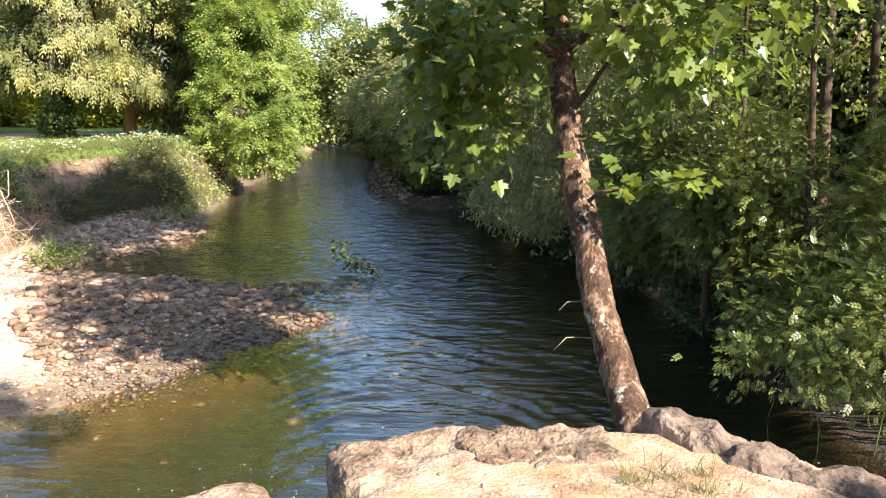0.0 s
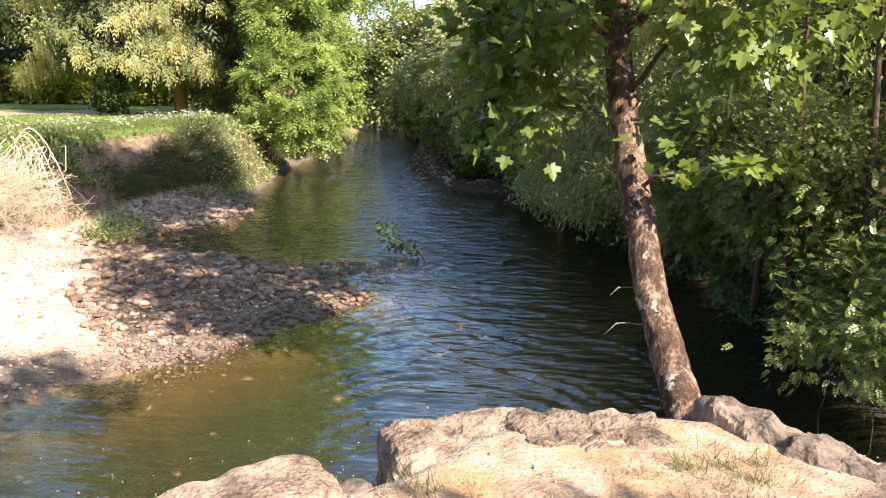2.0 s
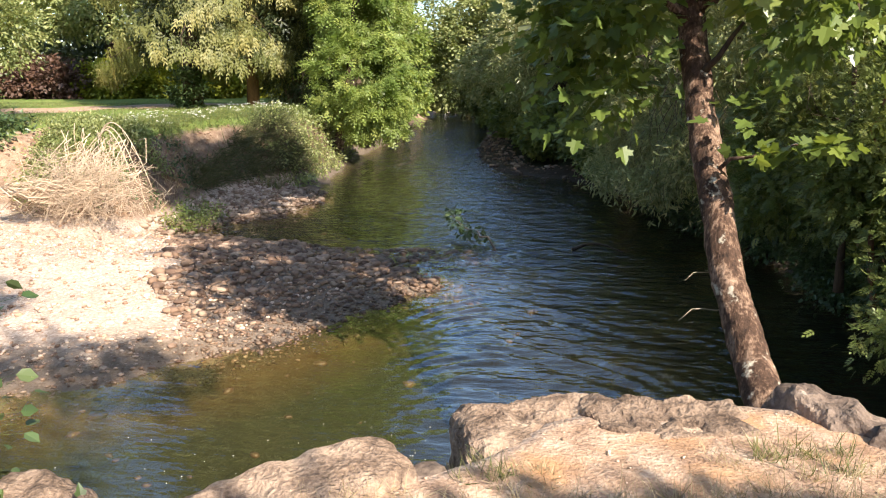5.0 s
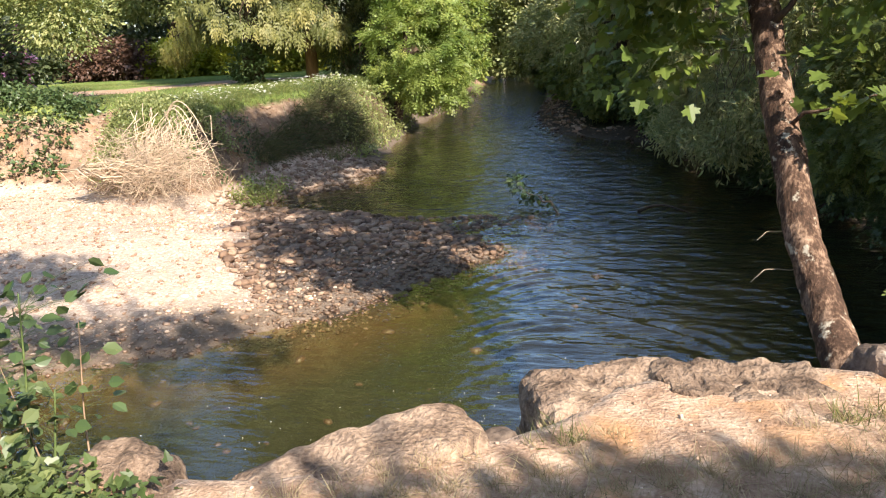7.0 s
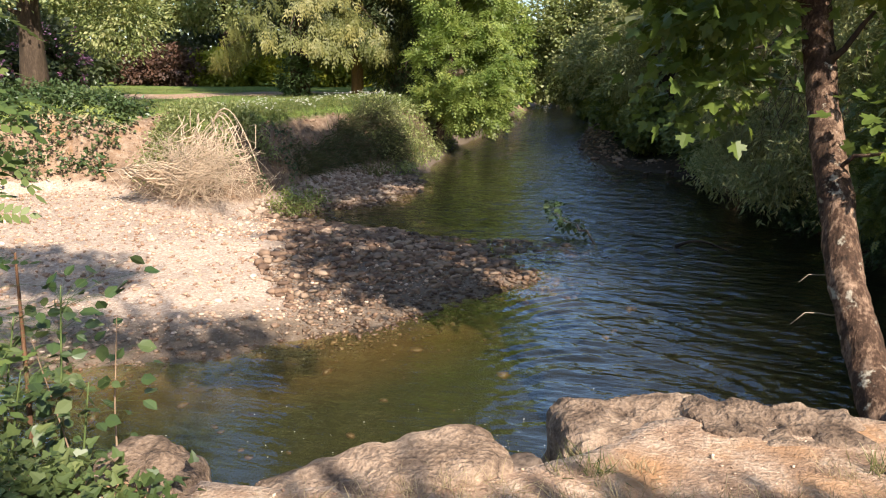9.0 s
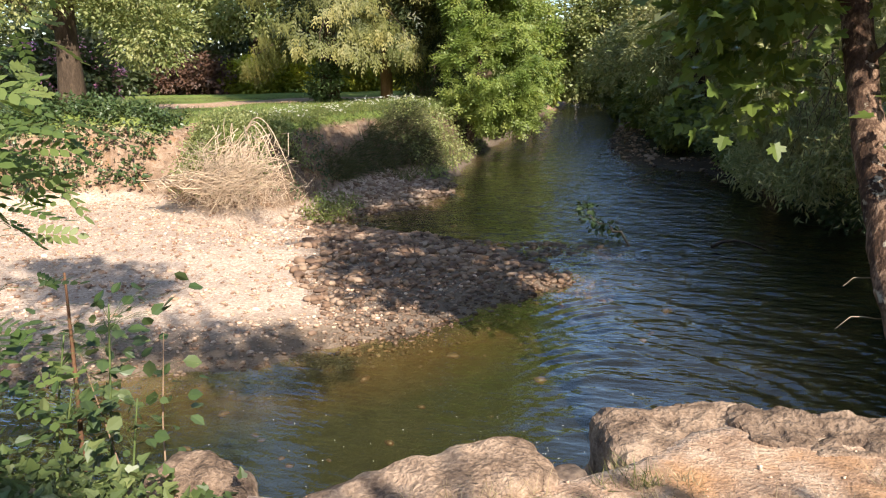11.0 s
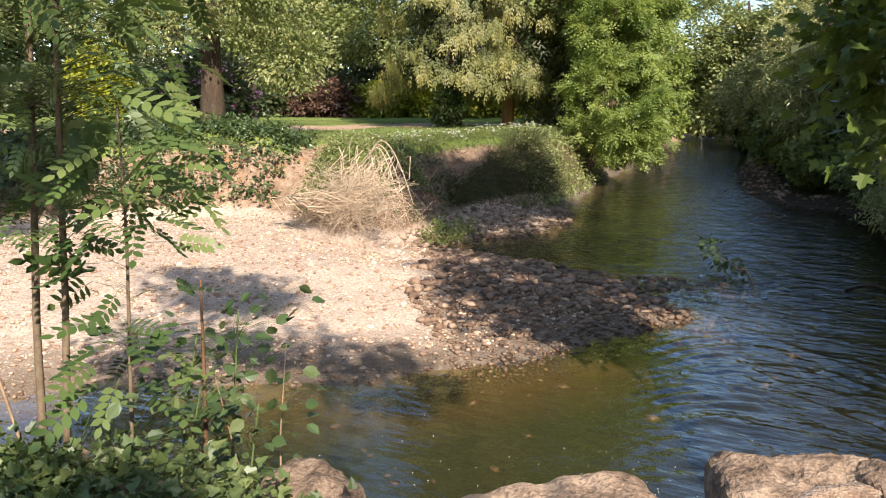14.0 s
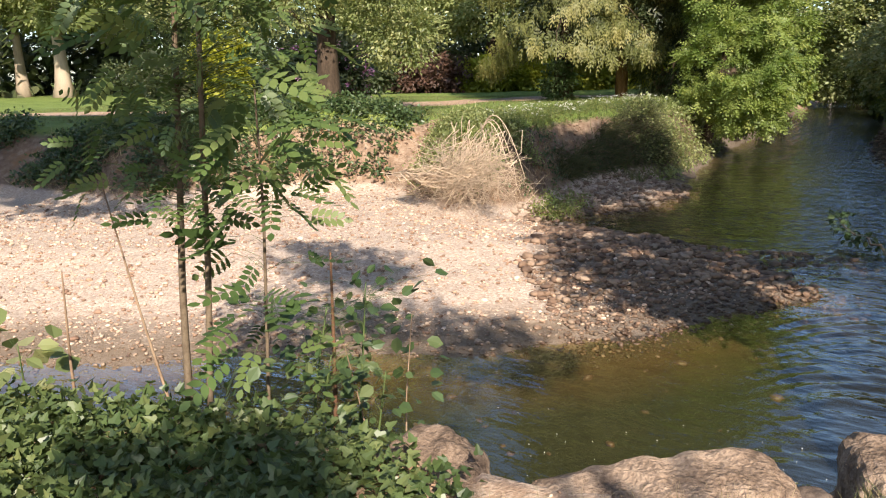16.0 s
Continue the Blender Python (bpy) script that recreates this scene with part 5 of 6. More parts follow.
def gravel(name, label, box, count, small, large, seed, accept, template=None, singles=0, bury=0.12, kind_of="river_gravel", grade=None, stone=None):
    """Stones strewn over a stretch of ground; the largest few stand alone as parts of the ground."""
    rng = np.random.default_rng(seed)
    x, y = rng.uniform(box[0], box[1], count), rng.uniform(box[2], box[3], count)
    h, gr, ea, dw = land(x, y)
    ok = accept(x, y, h, gr, ea, dw)
    x, y, h = x[ok], y[ok], h[ok]
    s = small + (large - small) * rng.uniform(0, 1, len(x)) ** 3.4
    if grade:
        s = s * grade(x, y)
    turns, dims = stone_poses(len(x), s, rng)
    places = np.stack([x, y, h + dims[:, 2] * (0.5 - bury)], 1)
    order = np.argsort(-s)
    lone, rest = order[:singles], order[singles:]
    for i in lone:
        ob = new("stone", STONE_MESHES[i % len(STONE_MESHES)])
        ob.parent = ground_ob
        ob.matrix_basis = Matrix.Translation(places[i]) @ Matrix(turns[i].tolist()).to_4x4() @ Matrix.Diagonal((*dims[i], 1))
    vs, ts, tints = [], [], []
    for k, tm in enumerate([template] if template else STONES):
        sel = rest[rest % (1 if template else len(STONES)) == k] if not template else rest
        if len(sel):
            v, t = strew(tm, places[sel], turns[sel], dims[sel])
            vs.append((v, t))
            tints.append(np.repeat(rng.uniform(0, 1, len(sel)), len(tm[0])))
    v, t = joined(vs)
    ob = new(kind_of, tri_mesh(name, v, t, stone or STONE_MANY, True, np.concatenate(tints)))
    ob.parent = ground_ob
    tagged(ob, label, kind="stuff")


STONE_MESHES = [tri_mesh("stone", v, t, STONE_ONE, True) for v, t in STONES]


def on_bar(x, y, h, gr, ea, dw):
    return (h > -0.10) & (h < 0.62) & (gr < 0.3) & (ea < 0.5)


# bar cobbles in dark brown: part wet stone, part shade put into the colour
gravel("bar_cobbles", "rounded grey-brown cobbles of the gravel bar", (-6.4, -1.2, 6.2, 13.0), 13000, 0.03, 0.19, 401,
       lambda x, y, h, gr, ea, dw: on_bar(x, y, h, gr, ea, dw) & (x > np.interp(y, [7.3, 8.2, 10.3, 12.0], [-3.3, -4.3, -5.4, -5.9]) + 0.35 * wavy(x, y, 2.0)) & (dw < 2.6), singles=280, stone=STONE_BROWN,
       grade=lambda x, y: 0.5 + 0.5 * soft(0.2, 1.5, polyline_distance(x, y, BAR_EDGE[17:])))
gravel("pile_cobbles", "heap of pale cobbles below the earth bank", (-7.2, -4.9, 12.6, 18.6), 3600, 0.05, 0.20, 402, lambda x, y, h, gr, ea, dw: on_bar(x, y, h, gr, ea, dw) & (x > -7.0), stone=STONE_GREY)
gravel("bar_gravel", "pale sunlit gravel and pebbles", (-15, -2.5, 3.5, 12.4), 19000, 0.018, 0.085, 403, on_bar, PEBBLE, bury=0.1)
gravel("bar_stones", "scattered pale stones on the gravel", (-14, -3, 3.5, 12.4), 800, 0.04, 0.12, 404, on_bar, bury=0.2)
gravel("shore_stones", "brown stones under the shallow water", (-9, 2.0, 3.0, 15), 900, 0.05, 0.2, 405,
       lambda x, y, h, gr, ea, dw: (h < -0.03) & (h > -0.45) & (dw < 1.7), bury=0.45, stone=STONE_BROWN)
gravel("riffle_stones", "dark wet stones breaking the riffle", (-4.8, 0.2, 9.4, 14.8), 2600, 0.05, 0.20, 406,
       lambda x, y, h, gr, ea, dw: (h < 0.0) & (h > -0.3) & ((np.hypot((x + 3.6) / 0.45, (y - 13.2) / 0.35) < 1) | (np.hypot((x + 2.7) / 0.25, (y - 14.2) / 0.2) < 1)
                                                            | (np.hypot((x + 1.3) / 0.75, (y - 12.1 - 0.4 * (x + 1.3)) / 0.28) < 1) | (np.hypot((x + 1.2) / 0.35, (y - 10.6) / 0.5) < 0.8)) & (wavy(x, y, 5.0, 7) > -0.15),
       bury=0.0, stone=STONE_WET)
gravel("edge_stones", "wet stones and grit along the waterline", (-9, -1.2, 3.6, 13.2), 15000, 0.015, 0.075, 410,
       lambda x, y, h, gr, ea, dw: (h > -0.07) & (h < 0.12), PEBBLE, bury=0.15)
gravel("far_gravel", "stony shoal on the shaded side of the river", (-3.6, 0.9, 19.5, 37), 2600, 0.05, 0.24, 407,
       lambda x, y, h, gr, ea, dw: (h > -0.3) & (h < 0.45) & (x > -3.4) & (dw < 1.1), bury=0.15, stone=STONE_BROWN)


gravel("bank_rubble", "earth clods and stones on the eroded bank", (-12, -5.6, 10, 19), 6500, 0.03, 0.15, 408,
       lambda x, y, h, gr, ea, dw: (h > 0.35) & (ea > 0.3), bury=0.3, stone=STONE_BROWN)
gravel("near_gravel", "grit and small stones on the near bank", (-2.0, 3.2, 1.6, 4.1), 1500, 0.006, 0.026, 409, lambda x, y, h, gr, ea, dw: h > 0.95, PEBBLE, bury=0.15)


# ---- plants of the banks ----
def blades(name, label, xs, ys, hs, lengths, leaf, seed, lean=0.35, width=1.0, parent=None, hang=0.0, template=None):
    rng = np.random.default_rng(seed)
    n = len(xs)
    a = rng.uniform(0, 2 * np.pi, n)
    side = np.stack([np.cos(a), np.sin(a), np.zeros(n)], 1)
    up = unit(np.array((0.55 * hang, -0.65 * hang, 1.0 - hang)) + rng.normal(size=(n, 3)) * lean)
    x = unit(np.cross(side, up))
    turns = np.stack([x, np.cross(up, x), up], -1)
    sizes = np.stack([lengths * width, lengths, lengths], 1)
    v, t = strew(template or BLADE, np.stack([xs, ys, hs], 1), turns, sizes)
    ob = new(name, tri_mesh(name, v, t, leaf, False, np.repeat(rng.uniform(0, 1, n), 5)))
    if parent:
        ob.parent = parent
        return ob
    return tagged(ob, label, "grass", kind="stuff")


def grass_on(name, label, box, count, lo, hi, leaf, seed, accept, lean=0.35, width=1.0, hang=0.0):
    rng = np.random.default_rng(seed)
    x, y = rng.uniform(box[0], box[1], count), rng.uniform(box[2], box[3], count)
    # tufts: draw the blades towards shared feet
    x, y = x + 0.06 * np.sin(x * 31 + y * 17), y + 0.06 * np.sin(y * 29 - x * 13)
    h, gr, ea, dw = land(x, y)
    ok = accept(x, y, h, gr, ea, dw)
    x, y, h = x[ok], y[ok], h[ok]
    return blades(name, label, x, y, h - 0.01, rng.uniform(lo, hi, len(x)), leaf, seed + 1, lean, width, hang=hang)


grass_on("lawn_grass", "short mown lawn grass behind the bank", (-30, -6.6, 11, 30), 42000, 0.05, 0.13, GRASS, 410, lambda x, y, h, gr, ea, dw: (gr > 0.7), 0.5, 1.6)
grass_on("bank_grass", "tall green grass along the top of the bank", (-9.3, -5.4, 11.5, 27), 40000, 0.06, 0.22, GRASS, 411,
         lambda x, y, h, gr, ea, dw: (h > 1.35) & (gr > 0.3) & (wavy(x, y, 1.6, 2) > -0.35) & (polyline_distance(x, y, BANK_FOOT) < 3.4), 0.4)
grass_on("bank_grass", "rough green grass along the bank beside the path", (-18, -8.5, 9.5, 17), 16000, 0.08, 0.26, GRASS, 412,
         lambda x, y, h, gr, ea, dw: (h > 1.2) & (gr > 0.2) & (wavy(x, y, 1.3, 5) > -0.2) & (polyline_distance(x, y, BANK_FOOT) < 3.4), 0.5)
grass_on("hanging_grass", "long dark grass drooping over the bank's corner", (-7.4, -5.0, 14.9, 20), 26000, 0.16, 0.50, GRASS_DARK, 413,
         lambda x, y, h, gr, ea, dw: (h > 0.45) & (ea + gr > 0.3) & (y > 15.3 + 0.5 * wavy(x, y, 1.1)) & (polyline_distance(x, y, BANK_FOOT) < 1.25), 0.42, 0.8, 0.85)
grass_on("bank_grass", "bright tufted grass on the sunlit river side of the bank", (-6.9, -5.2, 17.6, 23), 7000, 0.10, 0.34, GRASS, 418,
         lambda x, y, h, gr, ea, dw: (h > 0.1) & (polyline_distance(x, y, BANK_FOOT) < 0.9), 0.5)
grass_on("dry_bank_grass", "straw-coloured dead grass on the earth bank", (-17, -6.6, 8.5, 15.5), 26000, 0.06, 0.28, STRAW, 414,
         lambda x, y, h, gr, ea, dw: (h > 0.4) & (ea > 0.25) & (polyline_distance(x, y, GULLY) > 0.55) & (wavy(x, y, 1.9, 1) > -0.35), 0.8)
grass_on("dry_grass", "trampled straw and dry grass on the near bank", (-1.5, 2.6, 2.4, 3.7), 22000, 0.04, 0.16, STRAW, 415,
         lambda x, y, h, gr, ea, dw: (h > 0.95) & (wavy(x, y, 2.3, 1) > 1.5 * soft(3.0, 3.35, y) - 0.6) & ((x > -0.55) | (y < 2.78 + 0.72 * (x + 1.12))), 1.1, 0.5)
grass_on("trampled_turf", "short worn turf in the shade of the near bank", (-1.4, 2.6, 2.3, 3.4), 9000, 0.02, 0.07, GRASS_DARK, 419,
         lambda x, y, h, gr, ea, dw: (h > 0.95) & (wavy(x, y, 2.7, 4) > 1.2 * soft(2.9, 3.3, y) - 0.35) & ((x > -0.55) | (y < 2.78 + 0.72 * (x + 1.12))), 1.0, 0.7)
grass_on("near_grass", "green grass tufts between the boulders", (-0.6, 1.5, 3.1, 4.0), 3600, 0.04, 0.14, GRASS, 416,
         lambda x, y, h, gr, ea, dw: (h > 0.9) & ((np.hypot(x - 0.98, y - 3.55) < 0.2) | (np.hypot(x + 0.3, y - 3.28) < 0.14) | (np.hypot(x - 0.75, y - 3.5) < 0.08)), 0.5, 0.8)
grass_on("dry_grass", "straw-yellow grass along the front of the boulders", (-0.6, 1.6, 3.0, 3.9), 5200, 0.03, 0.10, STRAW, 417,
         lambda x, y, h, gr, ea, dw: (h > 0.9) & ((np.hypot((x - 0.9) * 0.6, y - 3.5) < 0.2) | (np.hypot((x + 0.2) * 0.6, y - 3.24) < 0.13)), 0.7, 0.8)


def herb_patch(name, label, box, count, height, template, size, leaf, seed, accept, per=14, crad=0.16, category="plant"):
    """Low leafy plants on the ground: one clump mesh."""
    rng = np.random.default_rng(seed)
    x, y = rng.uniform(box[0], box[1], count), rng.uniform(box[2], box[3], count)
    h, gr, ea, dw = land(x, y)
    ok = accept(x, y, h, gr, ea, dw)
    cc = np.stack([x[ok], y[ok], h[ok] + rng.uniform(0.02, height, ok.sum())], 1)
    v, t, tint = foliage(cc, crad, per, template, size, rng, None, 0.15, 0.8, 0.7)
    ob = new(name, tri_mesh(name, v, t, leaf, False, tint))
    return tagged(ob, label, category, kind="stuff")


herb_patch("nettles", "nettles and green weeds on top of the bank", (-9.2, -5.8, 12, 24), 2600, 0.10, SMALL_LEAF, 0.042, LEAF_BUSH, 420,
           lambda x, y, h, gr, ea, dw: (h > 1.35) & (gr > 0.4) & (polyline_distance(x, y, BANK_FOOT) < 2.9), 20, 0.12)
herb_patch("weeds", "dark green weeds at the foot of the earth bank", (-7.2, -5.4, 12.2, 15.0), 260, 0.42, SMALL_LEAF, 0.05, LEAF_BUSH, 421,
           lambda x, y, h, gr, ea, dw: (np.hypot(x + 6.4, (y - 13.5) * 0.6) < 0.45), 30, 0.13)
herb_patch("ivy", "ivy covering the bank below the park tree", (-22, -9.7, 7.6, 15.2), 7000, 0.22, IVY_LEAF, 0.075, LEAF_IVY, 422,
           lambda x, y, h, gr, ea, dw: (h > 0.62) & (polyline_distance(x, y, BANK_FOOT) < 2.4) & (wavy(x, y, 1.1, 3) > -0.75 + 0.9 * soft(-12.6, -13.6, x)) & (polyline_distance(x, y, GULLY) > 0.42), 16, 0.2)
herb_patch("bank_plants", "leafy plants beside the water under the lime-green tree", (-7.4, -5.6, 18.6, 27), 420, 0.2, SMALL_LEAF, 0.09, LEAF_PARK, 423,
           lambda x, y, h, gr, ea, dw: (h > 0.03) & (dw < 1.5), 20)
herb_patch("ivy", "dark green ivy and bramble covering the near bank", (-6.5, -1.1, 0.6, 3.25), 4200, 0.07, IVY_LEAF, 0.048, LEAF_CREEPER, 424,
           lambda x, y, h, gr, ea, dw: (h > 0.35) & (x + 0.35 * y < -0.75 - 0.25 * wavy(x, y, 3)) & (y > 0.9) & ((x < -2.3) | (y < 2.6)), 12, 0.11)


herb_patch("bank_plants", "green scrambling plants on the slope beside the brushwood", (-9.3, -7.3, 11.4, 14.4), 1300, 0.16, SMALL_LEAF, 0.06, LEAF_PARK, 425,
           lambda x, y, h, gr, ea, dw: (h > 0.62) & (polyline_distance(x, y, GULLY) > 0.3) & (wavy(x, y, 2.1, 6) > -0.3), 18)


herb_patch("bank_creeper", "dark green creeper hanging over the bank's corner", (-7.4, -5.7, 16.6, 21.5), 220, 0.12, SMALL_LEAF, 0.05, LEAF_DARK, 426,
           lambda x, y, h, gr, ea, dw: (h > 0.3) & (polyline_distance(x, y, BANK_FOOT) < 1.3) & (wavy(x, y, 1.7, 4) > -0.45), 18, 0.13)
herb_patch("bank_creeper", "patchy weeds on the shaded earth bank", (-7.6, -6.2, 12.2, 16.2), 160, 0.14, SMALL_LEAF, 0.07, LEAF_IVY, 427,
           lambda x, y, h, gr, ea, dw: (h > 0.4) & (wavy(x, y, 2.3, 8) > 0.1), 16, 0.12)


herb_patch("bramble_leaves", "light green bramble leaves at the edge of the ivy", (-5.5, -2.9, 0.8, 2.5), 420, 0.10, OVAL_LEAF, 0.07, LEAF_PARK, 428,
           lambda x, y, h, gr, ea, dw: (h > 0.6) & (wavy(x, y, 2.0, 9) > -0.1) & (x + 0.8 * y < -1.9), 9, 0.12)


def umbels(name, label, places, stem_h, seed, spread=0.09, parent=None):
    """White flat-topped flower heads on thin stems."""
    rng = np.random.default_rng(seed)
    for k, (x, y) in enumerate(places):
        z = ground_at(x, y)
        root = thing(name, (x, y, z), label, "wildflower", "white wildflowers on the bank")
        hgt = stem_h * rng.uniform(0.7, 1.2)
        top = np.array((rng.normal() * 0.08, rng.normal() * 0.08, hgt))
        part("stem", tri_mesh("stem", *tube(bend_line((0, 0, -0.03), top, 0, 5, rng, 0.02), np.linspace(0.006, 0.003, 5), 5), GREENSTEM, True), root)
        cc = top + rng.normal(size=(4, 3)) * (spread * 1.4, spread * 1.4, 0.03)
        v, t, tint = foliage(cc, 0.025, 8, SMALL_LEAF, 0.022, rng, None, -0.4, 0.3)
        tagged(part("flower_head", tri_mesh("flower_head", v, t, PETAL, False, tint), root), kind="stuff")


rng = np.random.default_rng(430)
spots = [(x, y) for x, y in zip(rng.uniform(-8.4, -5.8, 160), rng.uniform(13.5, 22, 160)) if 1.45 < ground_at(x, y)][:52]
umbels("cow_parsley", "cow parsley with white flower heads on the bank", spots, 0.26, 431)
umbels("cow_parsley", "cow parsley with white flower heads beside the dark water", [(3.0, 6.4), (3.2, 6.9), (2.9, 7.1), (3.4, 6.3)], 0.75, 432)


# ---- the heap of dead branches ----
def brush_heap():
    rng = np.random.default_rng(440)
    base = np.array((-7.5, 11.75, ground_at(-7.5, 11.6)))
    root = thing("brush_heap", base, "bleached heap of dead branches against the earth bank", "brushwood")

    def strand(a, b, sag, r, n=8, wander=0.05):
        return tube(bend_line(a, b, sag, n, rng, wander), np.linspace(r, r * 0.35, n), 4)

    # strands hanging from the crest
    for k in range(70):
        top = np.array((0.20 + rng.normal() * 0.26, 0.50 + rng.normal() * 0.15, 1.24 + rng.normal() * 0.16))
        foot = np.array((top[0] + rng.normal() * 0.30 + 0.1, rng.uniform(-0.6, -0.05), rng.uniform(0.05, 0.6)))
        part("branch", tri_mesh("branch", *strand(top, foot, rng.uniform(-0.04, 0.12), rng.uniform(0.004, 0.010)), DRYSTICK, True), root)
    # a sheaf swept sideways from a sawn butt, its tips turned up
    butt = np.array((-0.80, -0.42, 0.60))
    for k in range(80):
        end = np.array((rng.uniform(0.25, 1.25), rng.uniform(-0.35, 0.15), 0.60 + rng.normal() * 0.14))
        end[2] += 0.40 * max(0, end[0] - 0.4)
        part("branch", tri_mesh("branch", *strand(butt + rng.normal(size=3) * (0.25, 0.05, 0.03), end, -rng.uniform(0.02, 0.2), rng.uniform(0.005, 0.011)), DRYSTICK, True), root)
    part("branch", tri_mesh("branch", *tube(bend_line(butt, (0.0, -0.3, 0.62), 0.0, 6, rng, 0.02), np.linspace(0.04, 0.015, 6), 8), DRYSTICK, True), root, "sawn pale branch butt")
    fine = [strand((0.15 + rng.normal() * 0.5, rng.uniform(-0.45, 0.3), rng.uniform(0.2, 1.2)), (0.15 + rng.normal() * 0.6, rng.uniform(-0.65, 0.1), rng.uniform(0.0, 0.7)), rng.uniform(-0.1, 0.15), 0.0035, 6, 0.12)
            for k in range(320)]
    tagged(part("twig", tri_mesh("twig", *joined(fine), DRYSTICK, True), root, "fine tangled straw and twigs"), kind="stuff")
    f = np.linspace(0, 1, 16)
    for k, (w, h, d) in enumerate(((0.95, 0.34, 0.75), (0.62, 0.20, 0.55), (0.75, 0.26, 0.62))):
        arc = np.stack([0.25 + w * f, 0.35 - 0.2 * f, 1.32 + h * np.sin(np.pi * f ** 0.75) - d * f ** 2.2], 1)
        part("cane", tri_mesh("cane", *tube(arc, np.linspace(0.012, 0.005, 16), 5), DRYSTICK, True), root, "arching dead bramble cane")


brush_heap()


# ---- saplings and sticks on the near bank ----
def sapling(name, label, foot, points, radius, leaves, template, size, leaf, seed, stem=None, along=(0.25, 1.0), spread=0.25, droop=0.35, category="sapling"):
    rng = np.random.default_rng(seed)
    root = thing(name, foot, label, category, "saplings on the near bank")
    p = np.array(points, float) - np.array(foot)
    f = np.linspace(0, 1, len(p))
    g = np.linspace(0, 1, 12)
    line = np.stack([np.interp(g, f, p[:, k]) for k in range(3)], 1)
    part("stem", tri_mesh("stem", *tube(line, np.linspace(radius, radius * 0.35, 12), 7, 0.03, rng), stem or TWIG, True), root)
    if leaves:
        k = along[0] + (along[1] - along[0]) * rng.uniform(0, 1, leaves) ** 0.75
        at = np.stack([np.interp(k, g, line[:, c]) for c in range(3)], 1)
        a = rng.uniform(0, 2 * np.pi, leaves)
        reach = rng.uniform(0.05, spread, leaves) * (0.45 + k)
        d = np.stack([np.cos(a), np.sin(a), np.full(leaves, 0.25)], 1)
        end = at + d * reach[:, None]
        twigs = [tube(np.array([s, (s + e) / 2 + (0, 0, 0.02), e]), (radius * 0.12, radius * 0.1, radius * 0.06), 4) for s, e in zip(at, end)]
        tagged(part("twig", tri_mesh("twig", *joined(twigs), GREENSTEM, True), root), kind="stuff")
        tip = unit(d + rng.normal(size=(leaves, 3)) * 0.5 + (0, 0, -droop))
        up = unit(np.array((0.2, -0.2, 1.0)) + rng.normal(size=(leaves, 3)) * 0.5)
        v, t = strew(template, end, frames_of(tip, up), size * rng.uniform(0.7, 1.25, leaves))
        tint = np.repeat(rng.uniform(0, 1, leaves), len(template[0]))
        part("foliage", tri_mesh("foliage", v, t, leaf, False, tint), root)
    return root


sapling("ash_sapling", "young ash with feathery green leaves on the near bank", (-3.28, 2.67, 0.95), [(-3.28, 2.67, 0.9), (-3.26, 2.68, 1.6), (-3.2, 2.7, 2.4), (-3.15, 2.72, 3.2), (-3.1, 2.75, 3.9)],
        0.021, 300, ASH_LEAF, 0.15, LEAF_ASH, 450, along=(0.36, 1.0), spread=0.55, droop=0.5)
sapling("ash_sapling", "young ash with feathery green leaves on the near bank", (-3.2, 2.72, 0.95), [(-3.2, 2.72, 0.9), (-3.12, 2.73, 1.7), (-3.05, 2.72, 2.5), (-2.95, 2.7, 3.4), (-2.9, 2.7, 4.1)],
        0.019, 320, ASH_LEAF, 0.15, LEAF_ASH, 451, along=(0.32, 1.0), spread=0.58, droop=0.5)
sapling("ash_sapling", "slim ash shoot with light green leaves", (-2.82, 2.76, 0.95), [(-2.82, 2.76, 0.9), (-2.78, 2.76, 1.5), (-2.72, 2.74, 2.1), (-2.7, 2.72, 2.6)], 0.011, 75, ASH_LEAF, 0.2, LEAF_ASH, 452,
        along=(0.15, 1), spread=0.25)
sapling("dead_sapling", "bare brown broken stem among the brambles", (-2.62, 3.0, 0.8), [(-2.62, 3.0, 0.7), (-2.61, 3.02, 1.4), (-2.6, 3.02, 1.85)], 0.014, 0, None, 0, None, 453, BARK_RED, category="dead sapling")
sapling("bramble", "bramble shoot with broad toothed leaves", (-2.5, 3.02, 0.8), [(-2.5, 3.02, 0.7), (-2.46, 3.03, 1.2), (-2.42, 3.05, 1.72)], 0.009, 75, OVAL_LEAF, 0.07, LEAF_IVY, 454, GREENSTEM, (0.1, 1), 0.28, 0.3, "bramble")
sapling("bramble", "bramble shoot with broad toothed leaves", (-2.75, 2.95, 0.8), [(-2.75, 2.95, 0.7), (-2.7, 2.98, 1.2), (-2.62, 3.0, 1.6)], 0.009, 75, OVAL_LEAF, 0.07, LEAF_IVY, 455, GREENSTEM, (0.1, 1), 0.28, 0.3, "bramble")
sapling("bramble", "bramble shoot with broad toothed leaves", (-2.62, 2.86, 0.85), [(-2.62, 2.86, 0.75), (-2.58, 2.88, 1.1), (-2.52, 2.9, 1.4)], 0.008, 90, OVAL_LEAF, 0.07, LEAF_IVY, 461, GREENSTEM, (0.1, 1), 0.26, 0.3, "bramble")
sapling("bramble", "bramble shoot with broad toothed leaves", (-2.34, 2.94, 0.85), [(-2.34, 2.94, 0.75), (-2.3, 2.95, 1.05), (-2.26, 2.97, 1.35)], 0.008, 80, OVAL_LEAF, 0.065, LEAF_IVY, 462, GREENSTEM, (0.1, 1), 0.22, 0.3, "bramble")
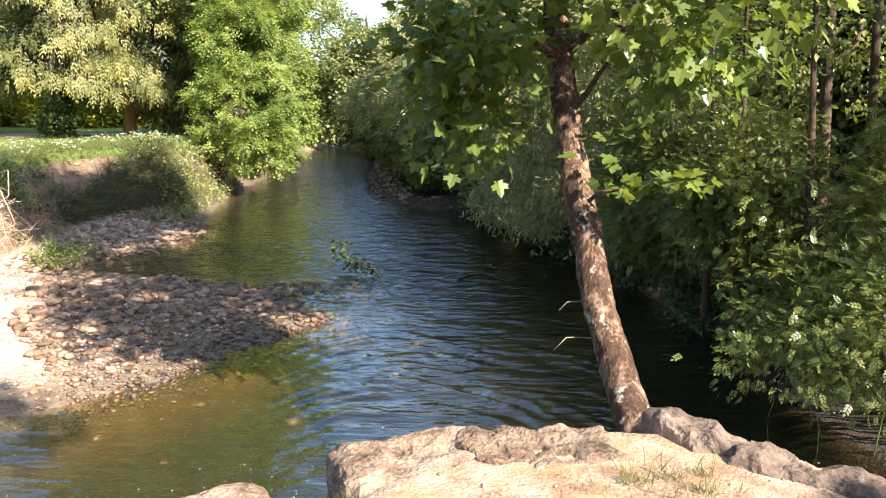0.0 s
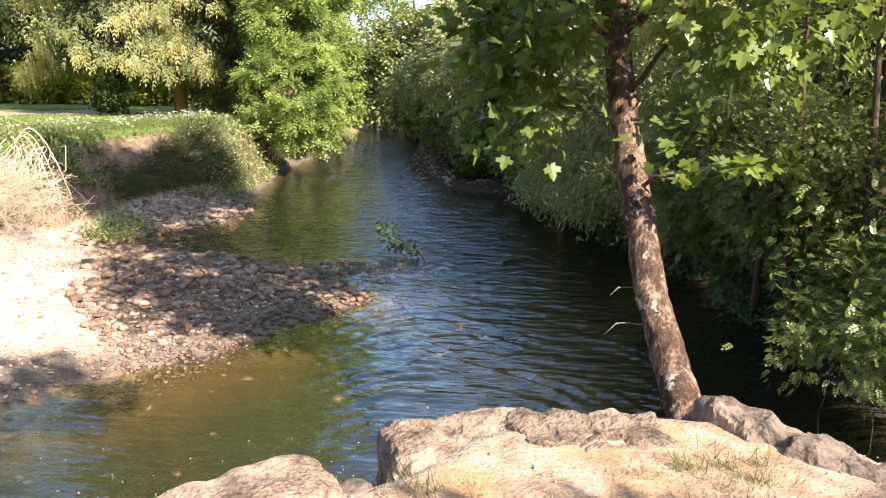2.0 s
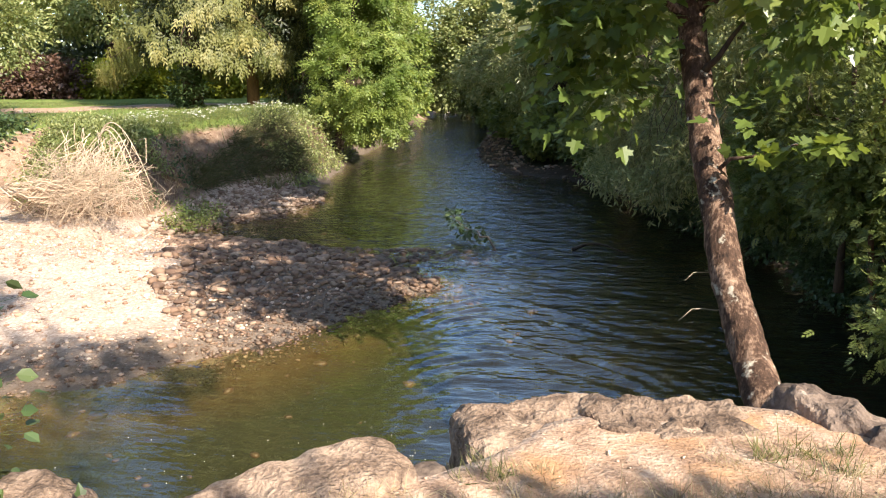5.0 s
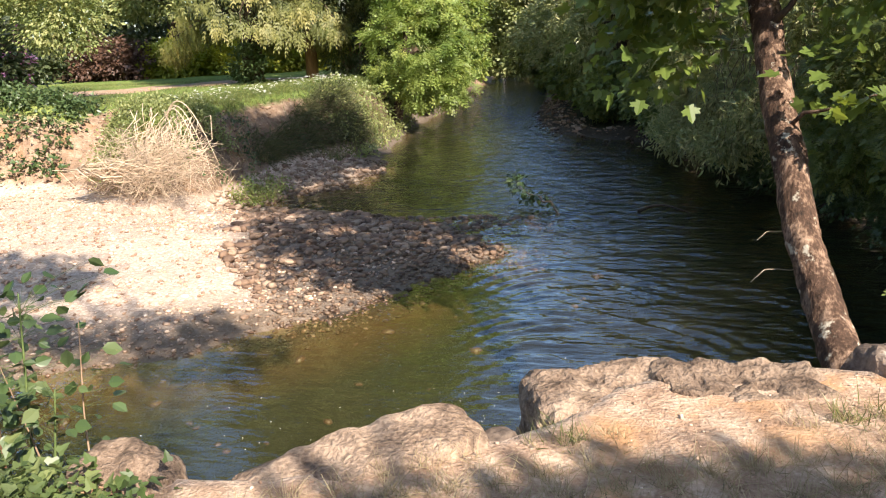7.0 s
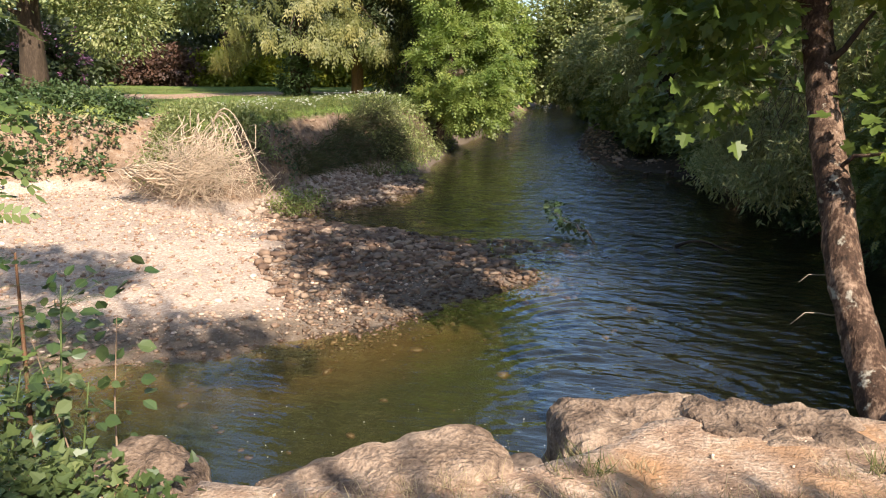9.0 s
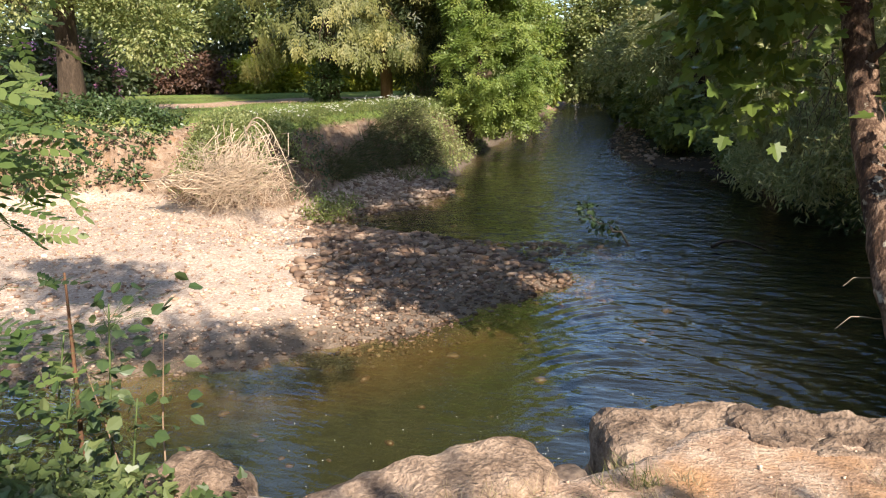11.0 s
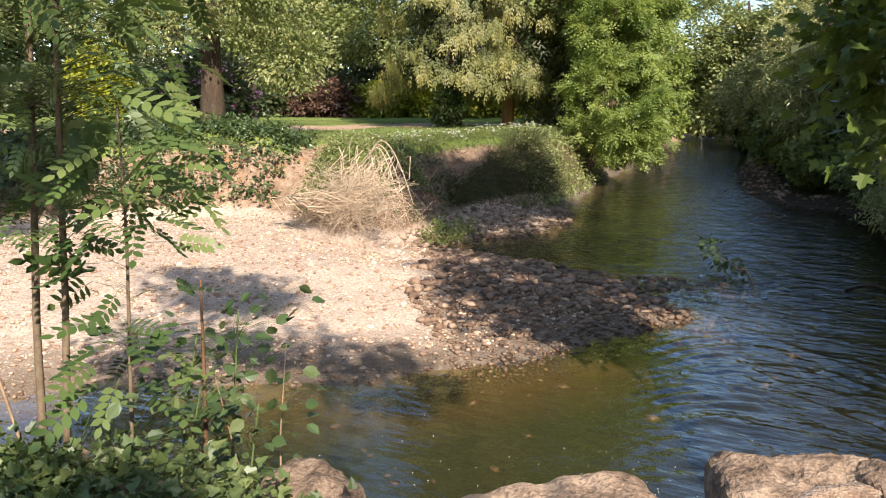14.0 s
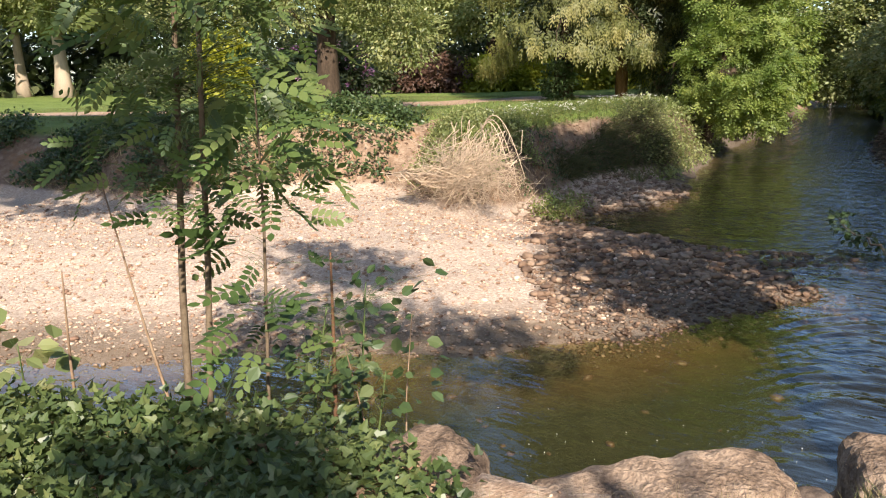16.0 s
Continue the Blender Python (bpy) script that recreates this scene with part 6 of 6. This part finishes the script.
sapling("dead_sapling", "pale forked dead twig by the boulder", (-2.2, 3.02, 0.85), [(-2.2, 3.02, 0.8), (-2.19, 3.02, 1.2), (-2.14, 3.02, 1.62)], 0.0055, 5, SMALL_LEAF, 0.01, STRAW, 456, STICK, (0.3, 0.8), 0.14, category="dead sapling")
sapling("dead_sapling", "pale leaning dead stick in the brambles", (-2.38, 2.95, 0.85), [(-2.3, 2.93, 0.85), (-2.42, 2.97, 1.15), (-2.55, 3.0, 1.5)], 0.005, 0, None, 0, None, 457, STICK, category="dead sapling")
sapling("dead_sapling", "thin bare brown stick standing in ivy", (-3.82, 2.4, 0.95), [(-3.82, 2.4, 0.85), (-3.82, 2.4, 1.3), (-3.79, 2.4, 1.75)], 0.011, 0, None, 0, None, 458, STICK, category="dead sapling")
sapling("dead_sapling", "thin leaning grey cane beside the ash", (-3.38, 2.66, 0.95), [(-3.36, 2.66, 0.9), (-3.48, 2.6, 1.5), (-3.62, 2.55, 2.2)], 0.009, 0, None, 0, None, 459, STICK, category="dead sapling")
sapling("sucker", "broad pale-leaved sapling at the edge of the ivy", (-4.0, 2.25, 0.95), [(-4.0, 2.25, 0.9), (-3.98, 2.24, 1.15), (-3.95, 2.22, 1.4)], 0.008, 30, OVAL_LEAF, 0.13, LEAF_PARK, 460, GREENSTEM, (0.2, 1), 0.2, 0.3)


# ---- things in the river ----
def snag():
    rng = np.random.default_rng(470)
    root = thing("snagged_branch", (-1.5, 13.2, -0.1), "leafy green branch snagged in the riffle", "branch")
    part("stem", tri_mesh("stem", *tube(bend_line((0.55, -0.75, 0.1), (-0.25, 0.3, 0.48), 0.02, 8, rng, 0.04), np.linspace(0.02, 0.006, 8), 6), TWIG, True), root)
    cc = np.stack([np.linspace(0.35, -0.35, 12), np.linspace(-0.5, 0.35, 12), np.linspace(0.18, 0.5, 12)], 1) + rng.normal(size=(12, 3)) * 0.07
    v, t, tint = foliage(cc, 0.11, 11, OVAL_LEAF, 0.085, rng)
    part("foliage", tri_mesh("foliage", v, t, LEAF_IVY, False, tint), root)
    root = thing("drift_branch", (0.6, 12.6, 0.0), "dark waterlogged branch lying in the current", "branch")
    f = np.linspace(0, 1, 9)
    arc = np.stack([-0.35 + 0.75 * f, 0.1 * np.sin(5 * f), 0.02 + 0.09 * np.sin(np.pi * f)], 1)
    part("limb", tri_mesh("limb", *tube(arc, np.linspace(0.028, 0.012, 9), 6), BARK, True), root)


snag()
for k, (a, b) in enumerate((((1.0, 5.35, 1.22), (0.70, 5.2, 1.17)), ((0.97, 5.45, 1.42), (0.74, 5.3, 1.40)))):
    tw = thing("dead_twig", a, "pale bare twig sticking out by the maple trunk", "twig")
    part("shoot", tri_mesh("shoot", *tube(bend_line((0, 0, 0), np.subtract(b, a), 0.04, 5, rng, 0.05), np.linspace(0.003, 0.0015, 5), 5), DRYSTICK, True), tw)


def foam():
    """Specks of foam and seed drifting on the slack water."""
    rng = np.random.default_rng(480)
    x = np.concatenate([rng.normal(-1.1, 0.28, 26), rng.normal(-2.3, 0.7, 24), rng.uniform(-3.6, 0.6, 10)])
    y = np.concatenate([rng.normal(5.6, 0.22, 26), rng.normal(5.3, 0.45, 24), rng.uniform(4.2, 7.0, 10)])
    ok = inside(x, y, RIVER) & (land(x, y)[3] > 0.25)
    x, y = x[ok], y[ok]
    n = len(x)
    a = rng.uniform(0, 2 * np.pi, n)
    tip = np.stack([np.cos(a), np.sin(a), np.zeros(n)], 1)
    v, t = strew(PEBBLE, np.stack([x, y, np.full(n, 0.006)], 1), frames_of(tip, np.tile((0.0, 0.0, 1.0), (n, 1))), np.stack([rng.uniform(0.005, 0.012, n)] * 2 + [np.full(n, 0.006)], 1))
    tagged(new("foam_specks", tri_mesh("foam_specks", v, t, PETAL, True, np.full(len(v), 0.8))), "white foam specks drifting on the slack water", "foam", kind="stuff")


foam()
